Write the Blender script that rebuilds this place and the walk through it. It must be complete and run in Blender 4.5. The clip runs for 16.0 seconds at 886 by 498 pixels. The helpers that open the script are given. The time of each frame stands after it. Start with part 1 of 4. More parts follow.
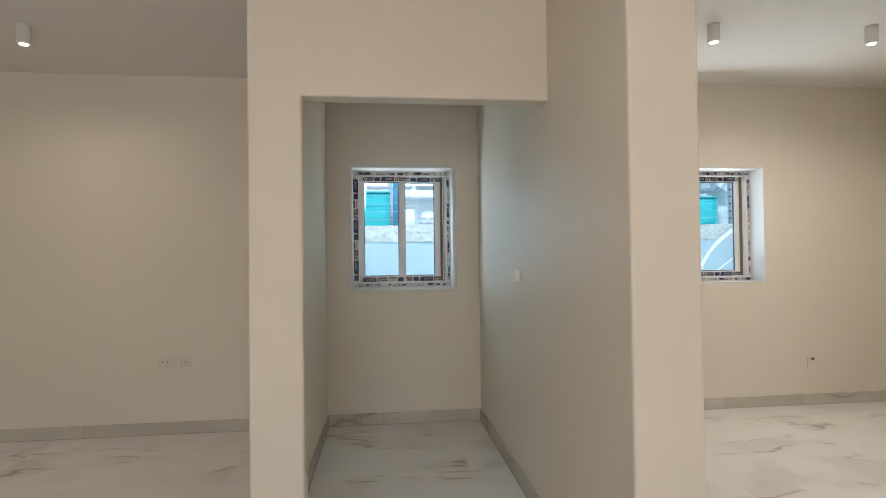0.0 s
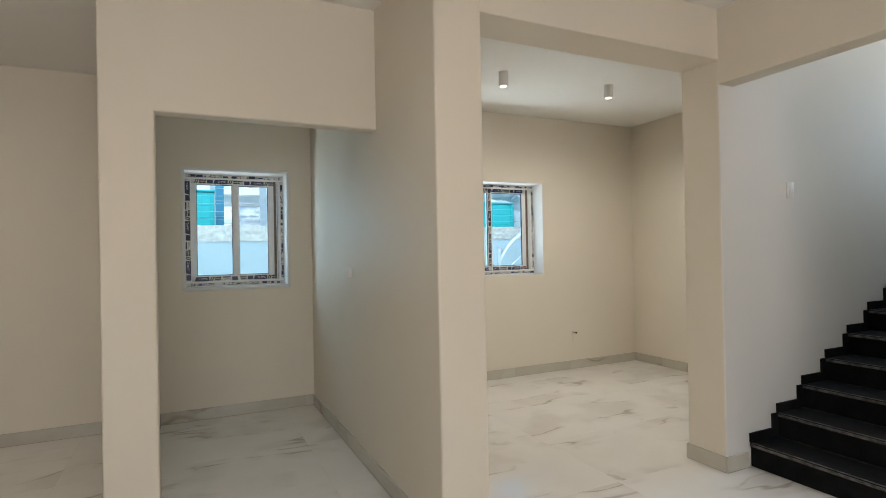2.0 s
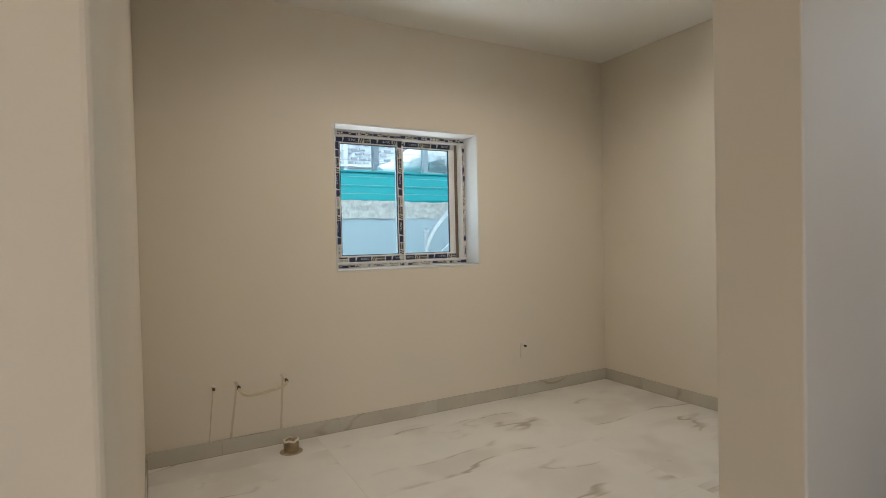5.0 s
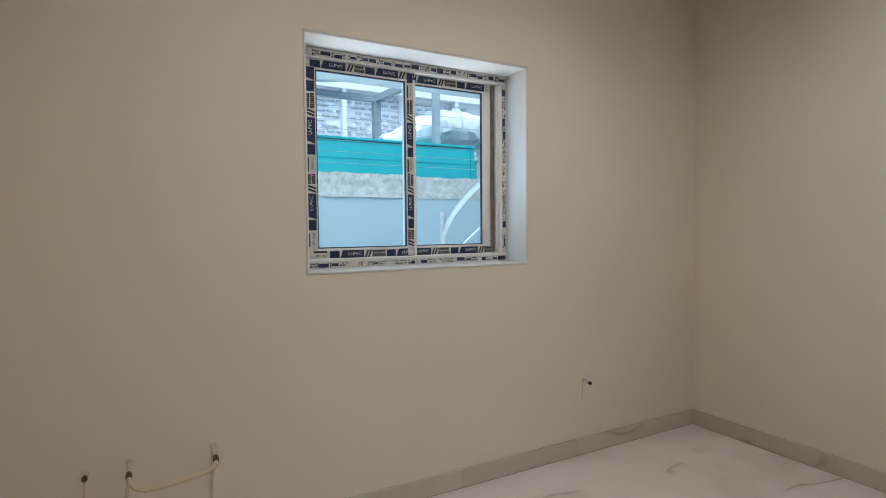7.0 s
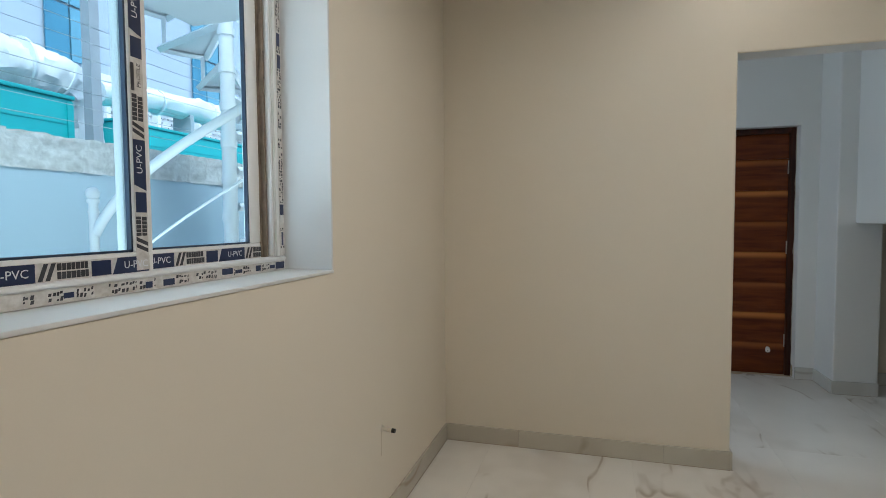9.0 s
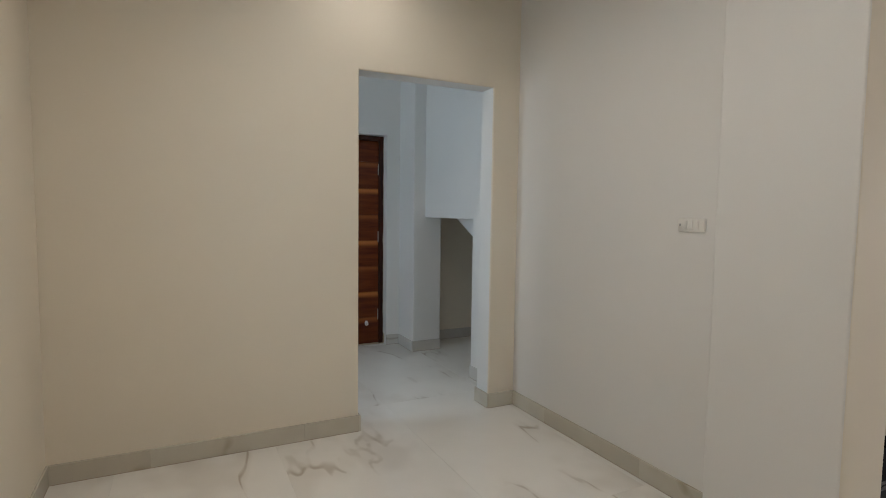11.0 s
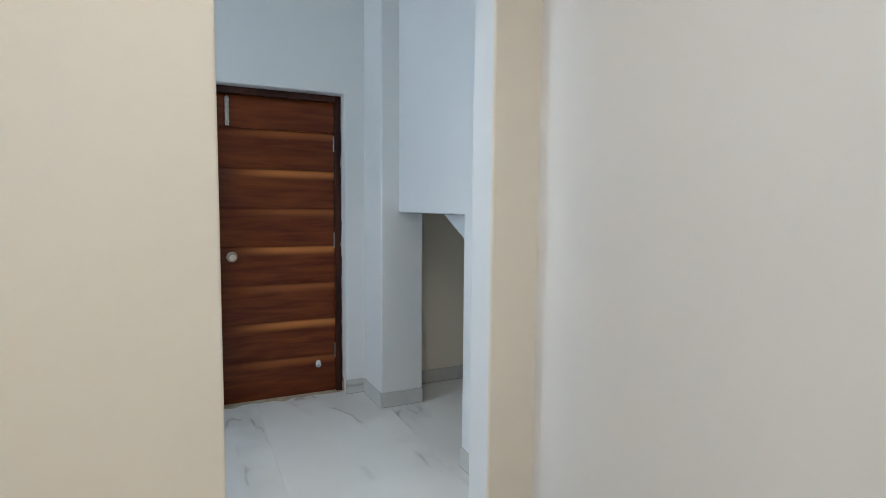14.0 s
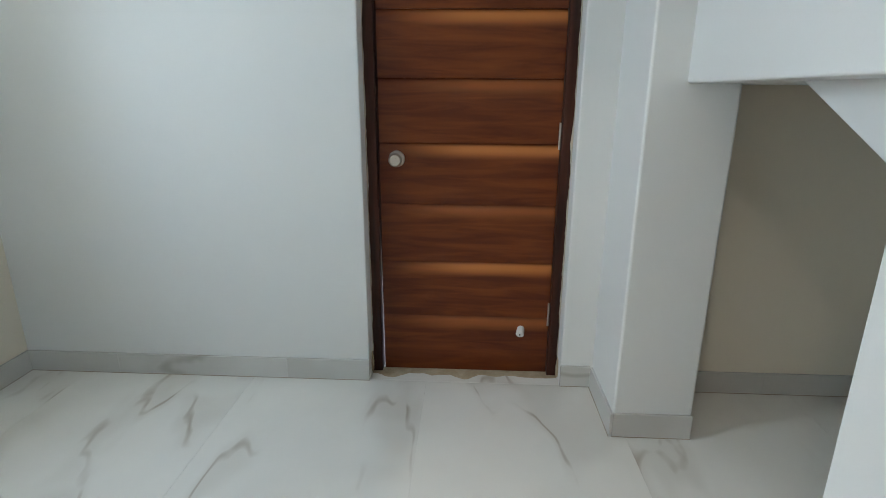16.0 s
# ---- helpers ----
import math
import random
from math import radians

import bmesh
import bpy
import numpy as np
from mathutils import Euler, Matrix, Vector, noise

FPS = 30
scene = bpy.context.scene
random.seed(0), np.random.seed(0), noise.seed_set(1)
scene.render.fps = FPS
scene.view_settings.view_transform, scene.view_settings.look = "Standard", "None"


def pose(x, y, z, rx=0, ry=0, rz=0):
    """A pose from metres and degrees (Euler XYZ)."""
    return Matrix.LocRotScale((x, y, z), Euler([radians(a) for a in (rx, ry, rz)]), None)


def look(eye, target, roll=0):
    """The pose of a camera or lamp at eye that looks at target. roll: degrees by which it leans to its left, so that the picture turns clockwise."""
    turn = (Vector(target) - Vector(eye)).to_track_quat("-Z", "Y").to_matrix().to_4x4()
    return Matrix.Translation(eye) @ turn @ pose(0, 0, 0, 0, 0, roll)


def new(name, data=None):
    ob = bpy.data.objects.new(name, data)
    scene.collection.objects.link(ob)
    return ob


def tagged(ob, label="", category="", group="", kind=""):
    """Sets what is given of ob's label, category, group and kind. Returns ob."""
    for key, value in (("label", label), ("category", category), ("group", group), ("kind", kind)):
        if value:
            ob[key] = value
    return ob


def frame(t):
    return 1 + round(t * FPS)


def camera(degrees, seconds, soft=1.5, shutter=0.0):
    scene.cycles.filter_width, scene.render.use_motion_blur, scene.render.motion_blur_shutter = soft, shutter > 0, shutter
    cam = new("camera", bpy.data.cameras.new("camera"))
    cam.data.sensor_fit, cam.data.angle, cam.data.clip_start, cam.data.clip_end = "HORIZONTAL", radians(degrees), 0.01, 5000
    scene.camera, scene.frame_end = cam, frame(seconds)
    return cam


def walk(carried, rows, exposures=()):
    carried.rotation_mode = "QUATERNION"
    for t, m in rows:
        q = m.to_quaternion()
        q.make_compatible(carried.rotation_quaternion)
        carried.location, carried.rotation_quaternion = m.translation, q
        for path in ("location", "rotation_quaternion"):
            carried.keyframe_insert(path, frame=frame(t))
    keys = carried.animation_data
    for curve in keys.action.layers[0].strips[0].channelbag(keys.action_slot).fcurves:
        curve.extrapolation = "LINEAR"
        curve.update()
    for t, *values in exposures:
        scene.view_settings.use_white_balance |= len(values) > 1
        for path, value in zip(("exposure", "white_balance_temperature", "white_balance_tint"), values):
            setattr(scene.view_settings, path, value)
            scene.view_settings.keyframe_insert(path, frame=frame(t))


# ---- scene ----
cam = camera(79.4, 16.0, soft=0.9)
PATH = [
    (0, (-5.016, -4.671, 1.433), (-4.792, -2.684, 1.466), -0.7),
    (0.5, (-5.059, -4.903, 1.424), (-4.706, -2.935, 1.461), -0.8),
    (1, (-5.117, -5.088, 1.425), (-4.615, -3.152, 1.458), -0.9),
    (1.5, (-5.225, -5.2, 1.446), (-4.541, -3.321, 1.469), -1.0),
    (2, (-5.242, -5.238, 1.449), (-4.384, -3.431, 1.462), -1.1),
    (2.5, (-5.068, -5.109, 1.424), (-4.075, -3.374, 1.438), -1.0),
    (3, (-4.831, -4.874, 1.421), (-3.74, -3.198, 1.428), -0.9),
    (3.5, (-4.593, -4.582, 1.41), (-3.462, -2.932, 1.416), -0.9),
    (4, (-4.298, -4.297, 1.395), (-3.192, -2.63, 1.394), -1.1),
    (4.5, (-4.052, -4.040, 1.392), (-3.025, -2.324, 1.372), -1.4),
    (6.8, (-3.303, -2.561, 1.376), (-2.418, -0.769, 1.299), -0.5),
    (7, (-3.262, -2.393, 1.372), (-2.308, -0.637, 1.292), -0.5),
    (7.5, (-3.223, -1.983, 1.357), (-2.039, -0.374, 1.267), -0.6),
    (8, (-3.166, -1.583, 1.343), (-1.701, -0.225, 1.254), -0.6),
    (8.5, (-3.089, -1.206, 1.338), (-1.349, -0.225, 1.241), -0.8),
    (9, (-3.116, -0.896, 1.344), (-1.198, -0.338, 1.24), -0.4),
    (9.5, (-3.091, -0.687, 1.352), (-1.096, -0.6, 1.237), 0.3),
    (10, (-3.137, -0.554, 1.374), (-1.171, -0.899, 1.25), 0.4),
    (12.5, (-2.854, -0.882, 1.352), (-1.207, -2.006, 1.202), 1.4),
    (13, (-2.484, -1.07, 1.367), (-0.796, -2.132, 1.214), 1.2),
    (13.5, (-2.097, -1.338, 1.373), (-0.348, -2.295, 1.218), 0.9),
    (14, (-1.72, -1.501, 1.342), (0.081, -2.358, 1.186), 0.5),
    (14.5, (-1.326, -1.678, 1.325), (0.532, -2.398, 1.152), 0.2),
    (15, (-0.948, -1.868, 1.309), (0.966, -2.402, 1.08), -0.1),
    (15.5, (-0.541, -2.004, 1.312), (1.404, -2.262, 0.928), 0.0),
    (16, (-0.222, -2.065, 1.274), (1.695, -1.970, 0.710), 0.3),
]
walk(cam, [(t, look(eye, target, roll)) for t, eye, target, roll in PATH],
     [(0, 1.74, 6400, 16), (2.5, 1.64, 6350, 12), (3.6, 1.52, 6150, 12), (4.7, 1.26, 6700, 14), (6.8, 1.19, 6200, 15), (8.2, 1.12, 6000, 12), (9.2, 1.33, 6200, 12), (10.2, 1.27, 6550, 15),
      (12.3, 1.90, 5800, 12), (14.2, 2.16, 5800, 13), (15, 2.34, 6350, 14), (16, 2.38, 6300, 11)])

# ---- light ----
world = bpy.data.worlds.new("sky")
scene.world = world
world.use_nodes = True
wn = world.node_tree
sky = wn.nodes.new("ShaderNodeTexSky")
sky.sky_type = "NISHITA"
sky.sun_disc = False
sky.sun_elevation, sky.sun_rotation = radians(62), radians(209)
sky.dust_density, sky.air_density = 4.0, 1.0
wn.nodes["Background"].inputs[1].default_value = 0.15
wn.links.new(sky.outputs[0], wn.nodes["Background"].inputs[0])


def lamp(name, kind, m, energy, colour, **more):
    data = bpy.data.lights.new(name, kind)
    data.energy, data.color = energy, colour
    if kind == "AREA":
        data.shape, data.size, data.size_y = "RECTANGLE", more["size"], more["size_y"]
    elif kind == "SUN":
        data.angle = more["angle"]
    elif kind == "SPOT":
        data.shadow_soft_size, data.spot_size, data.spot_blend = 0.04, radians(more["cone"]), 0.8
    ob = new(name, data)
    ob.matrix_world = m
    return ob


WARM = (1.0, 0.93, 0.83)
DAY = (0.74, 0.89, 1.0)
sun_way = Vector((0.25, 0.45, -1.0))
lamp("sun", "SUN", look((0, 0, 20), Vector((0, 0, 20)) + sun_way), 1.0, (1.0, 0.96, 0.90), angle=radians(20))
# fill lamps hidden beside and below the windows, for sky light and pale yard bounce
lamp("sky_niche_window", "AREA", look((-5.46, 0.62, 1.75), (-4.30, -1.4, 1.45)), 3.2, DAY, size=0.6, size_y=1.0)
lamp("sky_kitchen_window", "AREA", look((-2.84, 0.68, 1.75), (-1.30, -0.75, 1.60)), 1.8, DAY, size=0.7, size_y=1.0)
lamp("kitchen_yard_fill", "AREA", look((-2.04, 0.75, 0.80), (-2.04, -1.0, 2.9)), 8, (0.98, 0.97, 0.94), size=1.5, size_y=0.5)
lamp("niche_yard_fill", "AREA", look((-4.84, 0.75, 0.80), (-4.84, -0.8, 2.9)), 5, (0.98, 0.97, 0.94), size=1.0, size_y=0.5)
# hall fill, through a window opening added out of view
lamp("hall_fill", "AREA", look((0.70, 0.34, 1.75), (0.55, -3, 1.2)), 6.0, DAY, size=0.7, size_y=1.1)
# stair fill, from an assumed landing window that is never in view
lamp("stair_fill", "AREA", look((2.1, -3.4, 2.75), (-1.9, -3.0, 1.9)), 4.2, (0.54, 0.81, 1.0), size=0.8, size_y=1.2)
# second stair fill, through a roof opening added for it
lamp("stair_top_fill", "AREA", look((-0.6, -3.5, 5.5), (-0.8, -3.3, 0)), 12, (0.52, 0.79, 1.0), size=2.4, size_y=0.7)
# living room fill, set in an opening added behind the camera
lamp("living_fill", "AREA", look((-5.6, -8.9, 1.5), (-5.6, 0, 2.2)), 12, (1.0, 0.95, 0.87), size=3.4, size_y=2.2)


# ---- materials ----
def material(name, base, rough=0.5, metal=0.0, tint=None, scale=4.0, amount=0.12, bump=0.0, bump_scale=60.0, coat=0.0, island=False):
    """Base colour with variation at two scales and fine relief."""
    m = bpy.data.materials.new(name)
    m.use_nodes = True
    t = m.node_tree
    b = t.nodes["Principled BSDF"]
    b.inputs["Roughness"].default_value = rough
    b.inputs["Metallic"].default_value = metal
    b.inputs["Coat Weight"].default_value = coat
    co = t.nodes.new("ShaderNodeTexCoord")
    big = t.nodes.new("ShaderNodeTexNoise")
    big.inputs["Scale"].default_value, big.inputs["Detail"].default_value = scale, 6
    fine = t.nodes.new("ShaderNodeTexNoise")
    fine.inputs["Scale"].default_value, fine.inputs["Detail"].default_value = bump_scale, 5
    for n in (big, fine):
        t.links.new(co.outputs["Object"], n.inputs["Vector"])
    add = t.nodes.new("ShaderNodeMath")
    add.operation = "MULTIPLY_ADD"
    t.links.new(fine.outputs[0], add.inputs[0])
    add.inputs[1].default_value = 0.35
    t.links.new(big.outputs[0], add.inputs[2])
    ramp = t.nodes.new("ShaderNodeMapRange")
    ramp.inputs[1].default_value, ramp.inputs[2].default_value = 0.35, 1.0
    t.links.new(add.outputs[0], ramp.inputs[0])
    mix = t.nodes.new("ShaderNodeMix")
    mix.data_type = "RGBA"
    other = tint or tuple(c * (1 - amount) for c in base)
    mix.inputs[6].default_value, mix.inputs[7].default_value = (*base, 1), (*other, 1)
    t.links.new(ramp.outputs[0], mix.inputs[0])
    t.links.new(mix.outputs[2], b.inputs["Base Color"])
    if bump:
        bn = t.nodes.new("ShaderNodeBump")
        bn.inputs["Strength"].default_value, bn.inputs["Distance"].default_value = bump, 0.004
        t.links.new(add.outputs[0], bn.inputs["Height"])
        t.links.new(bn.outputs[0], b.inputs["Normal"])
    return m


def marble(name, base, vein, rough, lo=0.47, hi=0.66):
    """Polished porcelain with cloudy ground and sparse, long brown-grey veins; each tile takes its own stretch of the pattern."""
    m = bpy.data.materials.new(name)
    m.use_nodes = True
    t = m.node_tree
    L, N = t.links.new, t.nodes.new
    b = t.nodes["Principled BSDF"]
    b.inputs["Roughness"].default_value = rough
    co, info = N("ShaderNodeTexCoord"), N("ShaderNodeObjectInfo")
    off = N("ShaderNodeVectorMath")
    off.operation = "MULTIPLY_ADD"
    L(info.outputs["Random"], off.inputs[0])
    off.inputs[1].default_value = (37.0, 23.0, 11.0)
    L(co.outputs["Object"], off.inputs[2])
    turn = N("ShaderNodeMapping")
    turn.inputs["Rotation"].default_value = (0, 0, radians(-28))
    turn.inputs["Scale"].default_value = (0.55, 1.9, 1.0)
    L(off.outputs[0], turn.inputs["Vector"])
    warp = N("ShaderNodeTexNoise")
    warp.inputs["Scale"].default_value, warp.inputs["Detail"].default_value, warp.inputs["Roughness"].default_value = 1.25, 3.2, 0.48
    L(turn.outputs[0], warp.inputs["Vector"])
    ridge = N("ShaderNodeMath")
    ridge.operation = "SUBTRACT"
    L(warp.outputs[0], ridge.inputs[0])
    ridge.inputs[1].default_value = 0.5
    ab = N("ShaderNodeMath")
    ab.operation = "ABSOLUTE"
    L(ridge.outputs[0], ab.inputs[0])
    thin = N("ShaderNodeMapRange")
    thin.interpolation_type = "SMOOTHSTEP"
    for i, v in ((1, 0.0), (2, 0.020), (3, 0.74), (4, 0.0)):
        thin.inputs[i].default_value = v
    L(ab.outputs[0], thin.inputs[0])
    halo = N("ShaderNodeMapRange")
    halo.interpolation_type = "SMOOTHSTEP"
    for i, v in ((1, 0.0), (2, 0.06), (3, 0.20), (4, 0.0)):
        halo.inputs[i].default_value = v
    L(ridge.outputs[0], halo.inputs[0])
    gate = N("ShaderNodeTexNoise")
    gate.inputs["Scale"].default_value, gate.inputs["Detail"].default_value = 2.3, 2
    L(off.outputs[0], gate.inputs["Vector"])
    sparse = N("ShaderNodeMapRange")
    sparse.interpolation_type = "SMOOTHSTEP"
    sparse.inputs[1].default_value, sparse.inputs[2].default_value = lo, hi
    L(gate.outputs[0], sparse.inputs[0])
    breaks = N("ShaderNodeTexNoise")
    breaks.inputs["Scale"].default_value, breaks.inputs["Detail"].default_value = 6.0, 2
    L(off.outputs[0], breaks.inputs["Vector"])
    come = N("ShaderNodeMapRange")
    come.interpolation_type = "SMOOTHSTEP"
    come.inputs[1].default_value, come.inputs[2].default_value = 0.28, 0.52
    L(breaks.outputs[0], come.inputs[0])
    line = N("ShaderNodeMath")
    line.operation = "MULTIPLY"
    L(thin.outputs[0], line.inputs[0])
    L(come.outputs[0], line.inputs[1])
    both = N("ShaderNodeMath")
    both.operation = "MAXIMUM"
    L(line.outputs[0], both.inputs[0])
    L(halo.outputs[0], both.inputs[1])
    mask = N("ShaderNodeMath")
    mask.operation = "MULTIPLY"
    L(both.outputs[0], mask.inputs[0])
    L(sparse.outputs[0], mask.inputs[1])
    cloud = N("ShaderNodeTexNoise")
    cloud.inputs["Scale"].default_value, cloud.inputs["Detail"].default_value = 3.0, 4
    L(off.outputs[0], cloud.inputs["Vector"])
    ground = N("ShaderNodeMix")
    ground.data_type = "RGBA"
    ground.inputs[6].default_value = (*base, 1)
    ground.inputs[7].default_value = (*[c * 0.86 for c in base], 1)
    L(cloud.outputs[0], ground.inputs[0])
    mix = N("ShaderNodeMix")
    mix.data_type = "RGBA"
    L(ground.outputs[2], mix.inputs[6])
    mix.inputs[7].default_value = (*vein, 1)
    L(mask.outputs[0], mix.inputs[0])
    L(mix.outputs[2], b.inputs["Base Color"])
    return m


def plain(name, base, rough=0.5, metal=0.0, emit=0.0):
    m = bpy.data.materials.new(name)
    m.use_nodes = True
    b = m.node_tree.nodes["Principled BSDF"]
    b.inputs["Base Color"].default_value = (*base, 1)
    b.inputs["Roughness"].default_value, b.inputs["Metallic"].default_value = rough, metal
    if emit:
        b.inputs["Emission Color"].default_value, b.inputs["Emission Strength"].default_value = (*base, 1), emit
    return m


def wood(name, dark, light, rough, stretch):
    m = material(name, dark, rough)
    t = m.node_tree
    L, N = t.links.new, t.nodes.new
    b = t.nodes["Principled BSDF"]
    co, info, off = N("ShaderNodeTexCoord"), N("ShaderNodeObjectInfo"), N("ShaderNodeVectorMath")
    off.operation = "MULTIPLY_ADD"
    L(info.outputs["Random"], off.inputs[0])
    off.inputs[1].default_value = (9.0, 17.0, 5.0)
    L(co.outputs["Object"], off.inputs[2])
    mp = N("ShaderNodeMapping")
    mp.inputs["Scale"].default_value = stretch
    L(off.outputs[0], mp.inputs["Vector"])
    n = N("ShaderNodeTexNoise")
    n.inputs["Scale"].default_value, n.inputs["Detail"].default_value, n.inputs["Distortion"].default_value = 3.0, 9, 0.6
    L(mp.outputs[0], n.inputs["Vector"])
    mr = N("ShaderNodeMapRange")
    mr.inputs[1].default_value, mr.inputs[2].default_value = 0.35, 0.7
    L(n.outputs[0], mr.inputs[0])
    mix = N("ShaderNodeMix")
    mix.data_type = "RGBA"
    mix.inputs[6].default_value, mix.inputs[7].default_value = (*dark, 1), (*light, 1)
    L(mr.outputs[0], mix.inputs[0])
    L(mix.outputs[2], b.inputs["Base Color"])
    return m


def glass():
    m = bpy.data.materials.new("window_glass")
    m.use_nodes = True
    t = m.node_tree
    b = t.nodes["Principled BSDF"]
    b.inputs["Base Color"].default_value = (0.60, 0.85, 0.96, 1)
    b.inputs["Roughness"].default_value, b.inputs["IOR"].default_value = 0.0, 1.02
    b.inputs["Transmission Weight"].default_value = 1.0
    return m


PAINT = material("cream_wall_paint", (0.78, 0.712, 0.592), 0.55, scale=1.3, amount=0.05, bump=0.08, bump_scale=180)
DAYLIT_PAINT = material("daylit_cream_paint", (0.755, 0.735, 0.70), 0.55, scale=1.3, amount=0.05, bump=0.08, bump_scale=180)
WHITE_PAINT = material("white_wall_paint", (0.76, 0.76, 0.74), 0.55, scale=1.3, amount=0.05, bump=0.08, bump_scale=180)
CEIL = material("white_ceiling_paint", (0.86, 0.84, 0.79), 0.7, scale=1.0, amount=0.04, bump=0.05, bump_scale=150)
TILE = marble("marble_porcelain", (0.87, 0.842, 0.785), (0.38, 0.315, 0.24), 0.05, 0.44, 0.64)
HALL_SKIRT = marble("grey_marble_skirting", (0.65, 0.64, 0.605), (0.36, 0.33, 0.28), 0.18, 0.38, 0.55)
SKIRT = marble("marble_skirting", (0.62, 0.585, 0.495), (0.34, 0.27, 0.18), 0.18, 0.38, 0.55)
GROUT = material("grout", (0.79, 0.765, 0.71), 0.8)
GRANITE = material("black_granite", (0.003, 0.003, 0.0035), 0.6, tint=(0.016, 0.016, 0.016), scale=9, bump=0.15, bump_scale=240)
GRANITE_EDGE = material("worn_granite_edge", (0.20, 0.19, 0.18), 0.6, tint=(0.010, 0.010, 0.010), scale=25, bump=0.2, bump_scale=200)
CONCRETE = material("bare_concrete", (0.68, 0.67, 0.65), 0.9, tint=(0.36, 0.36, 0.35), scale=24, bump=0.8, bump_scale=70)
UPVC = material("white_upvc", (0.85, 0.85, 0.84), 0.28, scale=9, tint=(0.77, 0.76, 0.73), bump_scale=50)
FILM = material("dirty_protective_film", (0.80, 0.785, 0.75), 0.35, tint=(0.46, 0.42, 0.37), scale=38, bump=0.1, bump_scale=120)
NAVY = material("navy_film_print", (0.005, 0.012, 0.055), 0.35, tint=(0.02, 0.035, 0.09), scale=40)
INK = material("black_film_print", (0.018, 0.018, 0.022), 0.4, tint=(0.06, 0.06, 0.07), scale=60)
for g in (GRANITE, GRANITE_EDGE):
    g.node_tree.nodes["Principled BSDF"].inputs["Specular IOR Level"].default_value = 0.07
TEXT_WHITE = plain("white_print", (0.75, 0.76, 0.78), 0.4)
BROWN_GROOVE = material("dusty_track", (0.30, 0.24, 0.17), 0.7, tint=(0.14, 0.10, 0.07), scale=25)
GASKET = plain("dark_gasket", (0.015, 0.03, 0.06), 0.5)
GLASS = glass()
DOOR_WOOD = wood("varnished_mahogany", (0.090, 0.016, 0.0035), (0.185, 0.042, 0.008), 0.38, (1.0, 0.9, 9.0))
FRAME_WOOD = wood("dark_frame_wood", (0.022, 0.005, 0.002), (0.060, 0.013, 0.004), 0.45, (9.0, 9.0, 0.8))
STEEL = material("brushed_steel", (0.62, 0.60, 0.55), 0.28, metal=1.0, scale=20)
BRASS = material("old_brass", (0.55, 0.38, 0.16), 0.4, metal=1.0, scale=30)
PLASTIC = material("white_plastic", (0.80, 0.79, 0.76), 0.3, scale=12, amount=0.04)
BRONZE = material("tarnished_bronze", (0.16, 0.11, 0.06), 0.5, metal=0.7, scale=40)
HOSE = material("cream_hose", (0.74, 0.63, 0.44), 0.5, scale=20)
DARK = plain("black_plastic", (0.015, 0.015, 0.016), 0.5)
PAPER = material("cement_stained_paper", (0.46, 0.35, 0.19), 0.9, tint=(0.20, 0.15, 0.10), scale=30, bump=0.5, bump_scale=80)
PALE_PLASTIC = material("pale_plastic", (0.79, 0.765, 0.72), 0.45, scale=12, amount=0.04)
DIRT = material("brown_joint_dirt", (0.22, 0.17, 0.11), 0.9, tint=(0.45, 0.40, 0.32), scale=9)
DUST = material("dusty_cement", (0.52, 0.43, 0.30), 0.9, tint=(0.30, 0.22, 0.13), scale=14, bump=0.4, bump_scale=60)
CREAM_PLASTIC = material("cream_plastic", (0.72, 0.67, 0.58), 0.4, scale=12, amount=0.06)
def glint_board(name, worn, amount):
    """Door varnish with a highlight painted softly along each board's upper edge, most on the hinge side; worn is its
    colour.
    """
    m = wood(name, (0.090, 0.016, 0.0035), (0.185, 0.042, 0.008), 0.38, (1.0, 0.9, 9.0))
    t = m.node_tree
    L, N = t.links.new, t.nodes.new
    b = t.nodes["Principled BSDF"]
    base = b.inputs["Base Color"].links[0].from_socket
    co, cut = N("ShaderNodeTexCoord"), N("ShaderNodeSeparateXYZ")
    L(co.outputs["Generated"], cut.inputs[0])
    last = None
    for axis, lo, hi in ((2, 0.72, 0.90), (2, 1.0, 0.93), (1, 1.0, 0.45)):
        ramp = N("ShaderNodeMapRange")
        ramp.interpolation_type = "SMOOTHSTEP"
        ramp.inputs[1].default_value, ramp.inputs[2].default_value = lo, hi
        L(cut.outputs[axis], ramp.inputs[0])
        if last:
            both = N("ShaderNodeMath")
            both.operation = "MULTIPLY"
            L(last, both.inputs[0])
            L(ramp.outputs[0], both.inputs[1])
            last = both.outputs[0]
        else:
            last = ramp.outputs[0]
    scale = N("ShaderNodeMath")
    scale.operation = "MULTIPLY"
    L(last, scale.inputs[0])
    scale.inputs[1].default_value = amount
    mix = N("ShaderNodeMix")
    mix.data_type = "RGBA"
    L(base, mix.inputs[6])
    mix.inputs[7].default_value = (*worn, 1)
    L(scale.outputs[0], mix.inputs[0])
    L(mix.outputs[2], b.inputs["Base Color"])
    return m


GLINT_BOARD = glint_board("glint_board", (0.50, 0.17, 0.042), 0.9)
FAINT_GLINT_BOARD = glint_board("faint_glint_board", (0.40, 0.125, 0.030), 0.5)
for g in (DOOR_WOOD, FRAME_WOOD, GLINT_BOARD, FAINT_GLINT_BOARD):
    g.node_tree.nodes["Principled BSDF"].inputs["Specular IOR Level"].default_value = 0.30
# shadow under the pipe stubs, put into a darker wall colour
SHADOW_STRIP = material("painted_shadow_strip", (0.66, 0.58, 0.455), 0.8, tint=(0.54, 0.46, 0.35), scale=30)
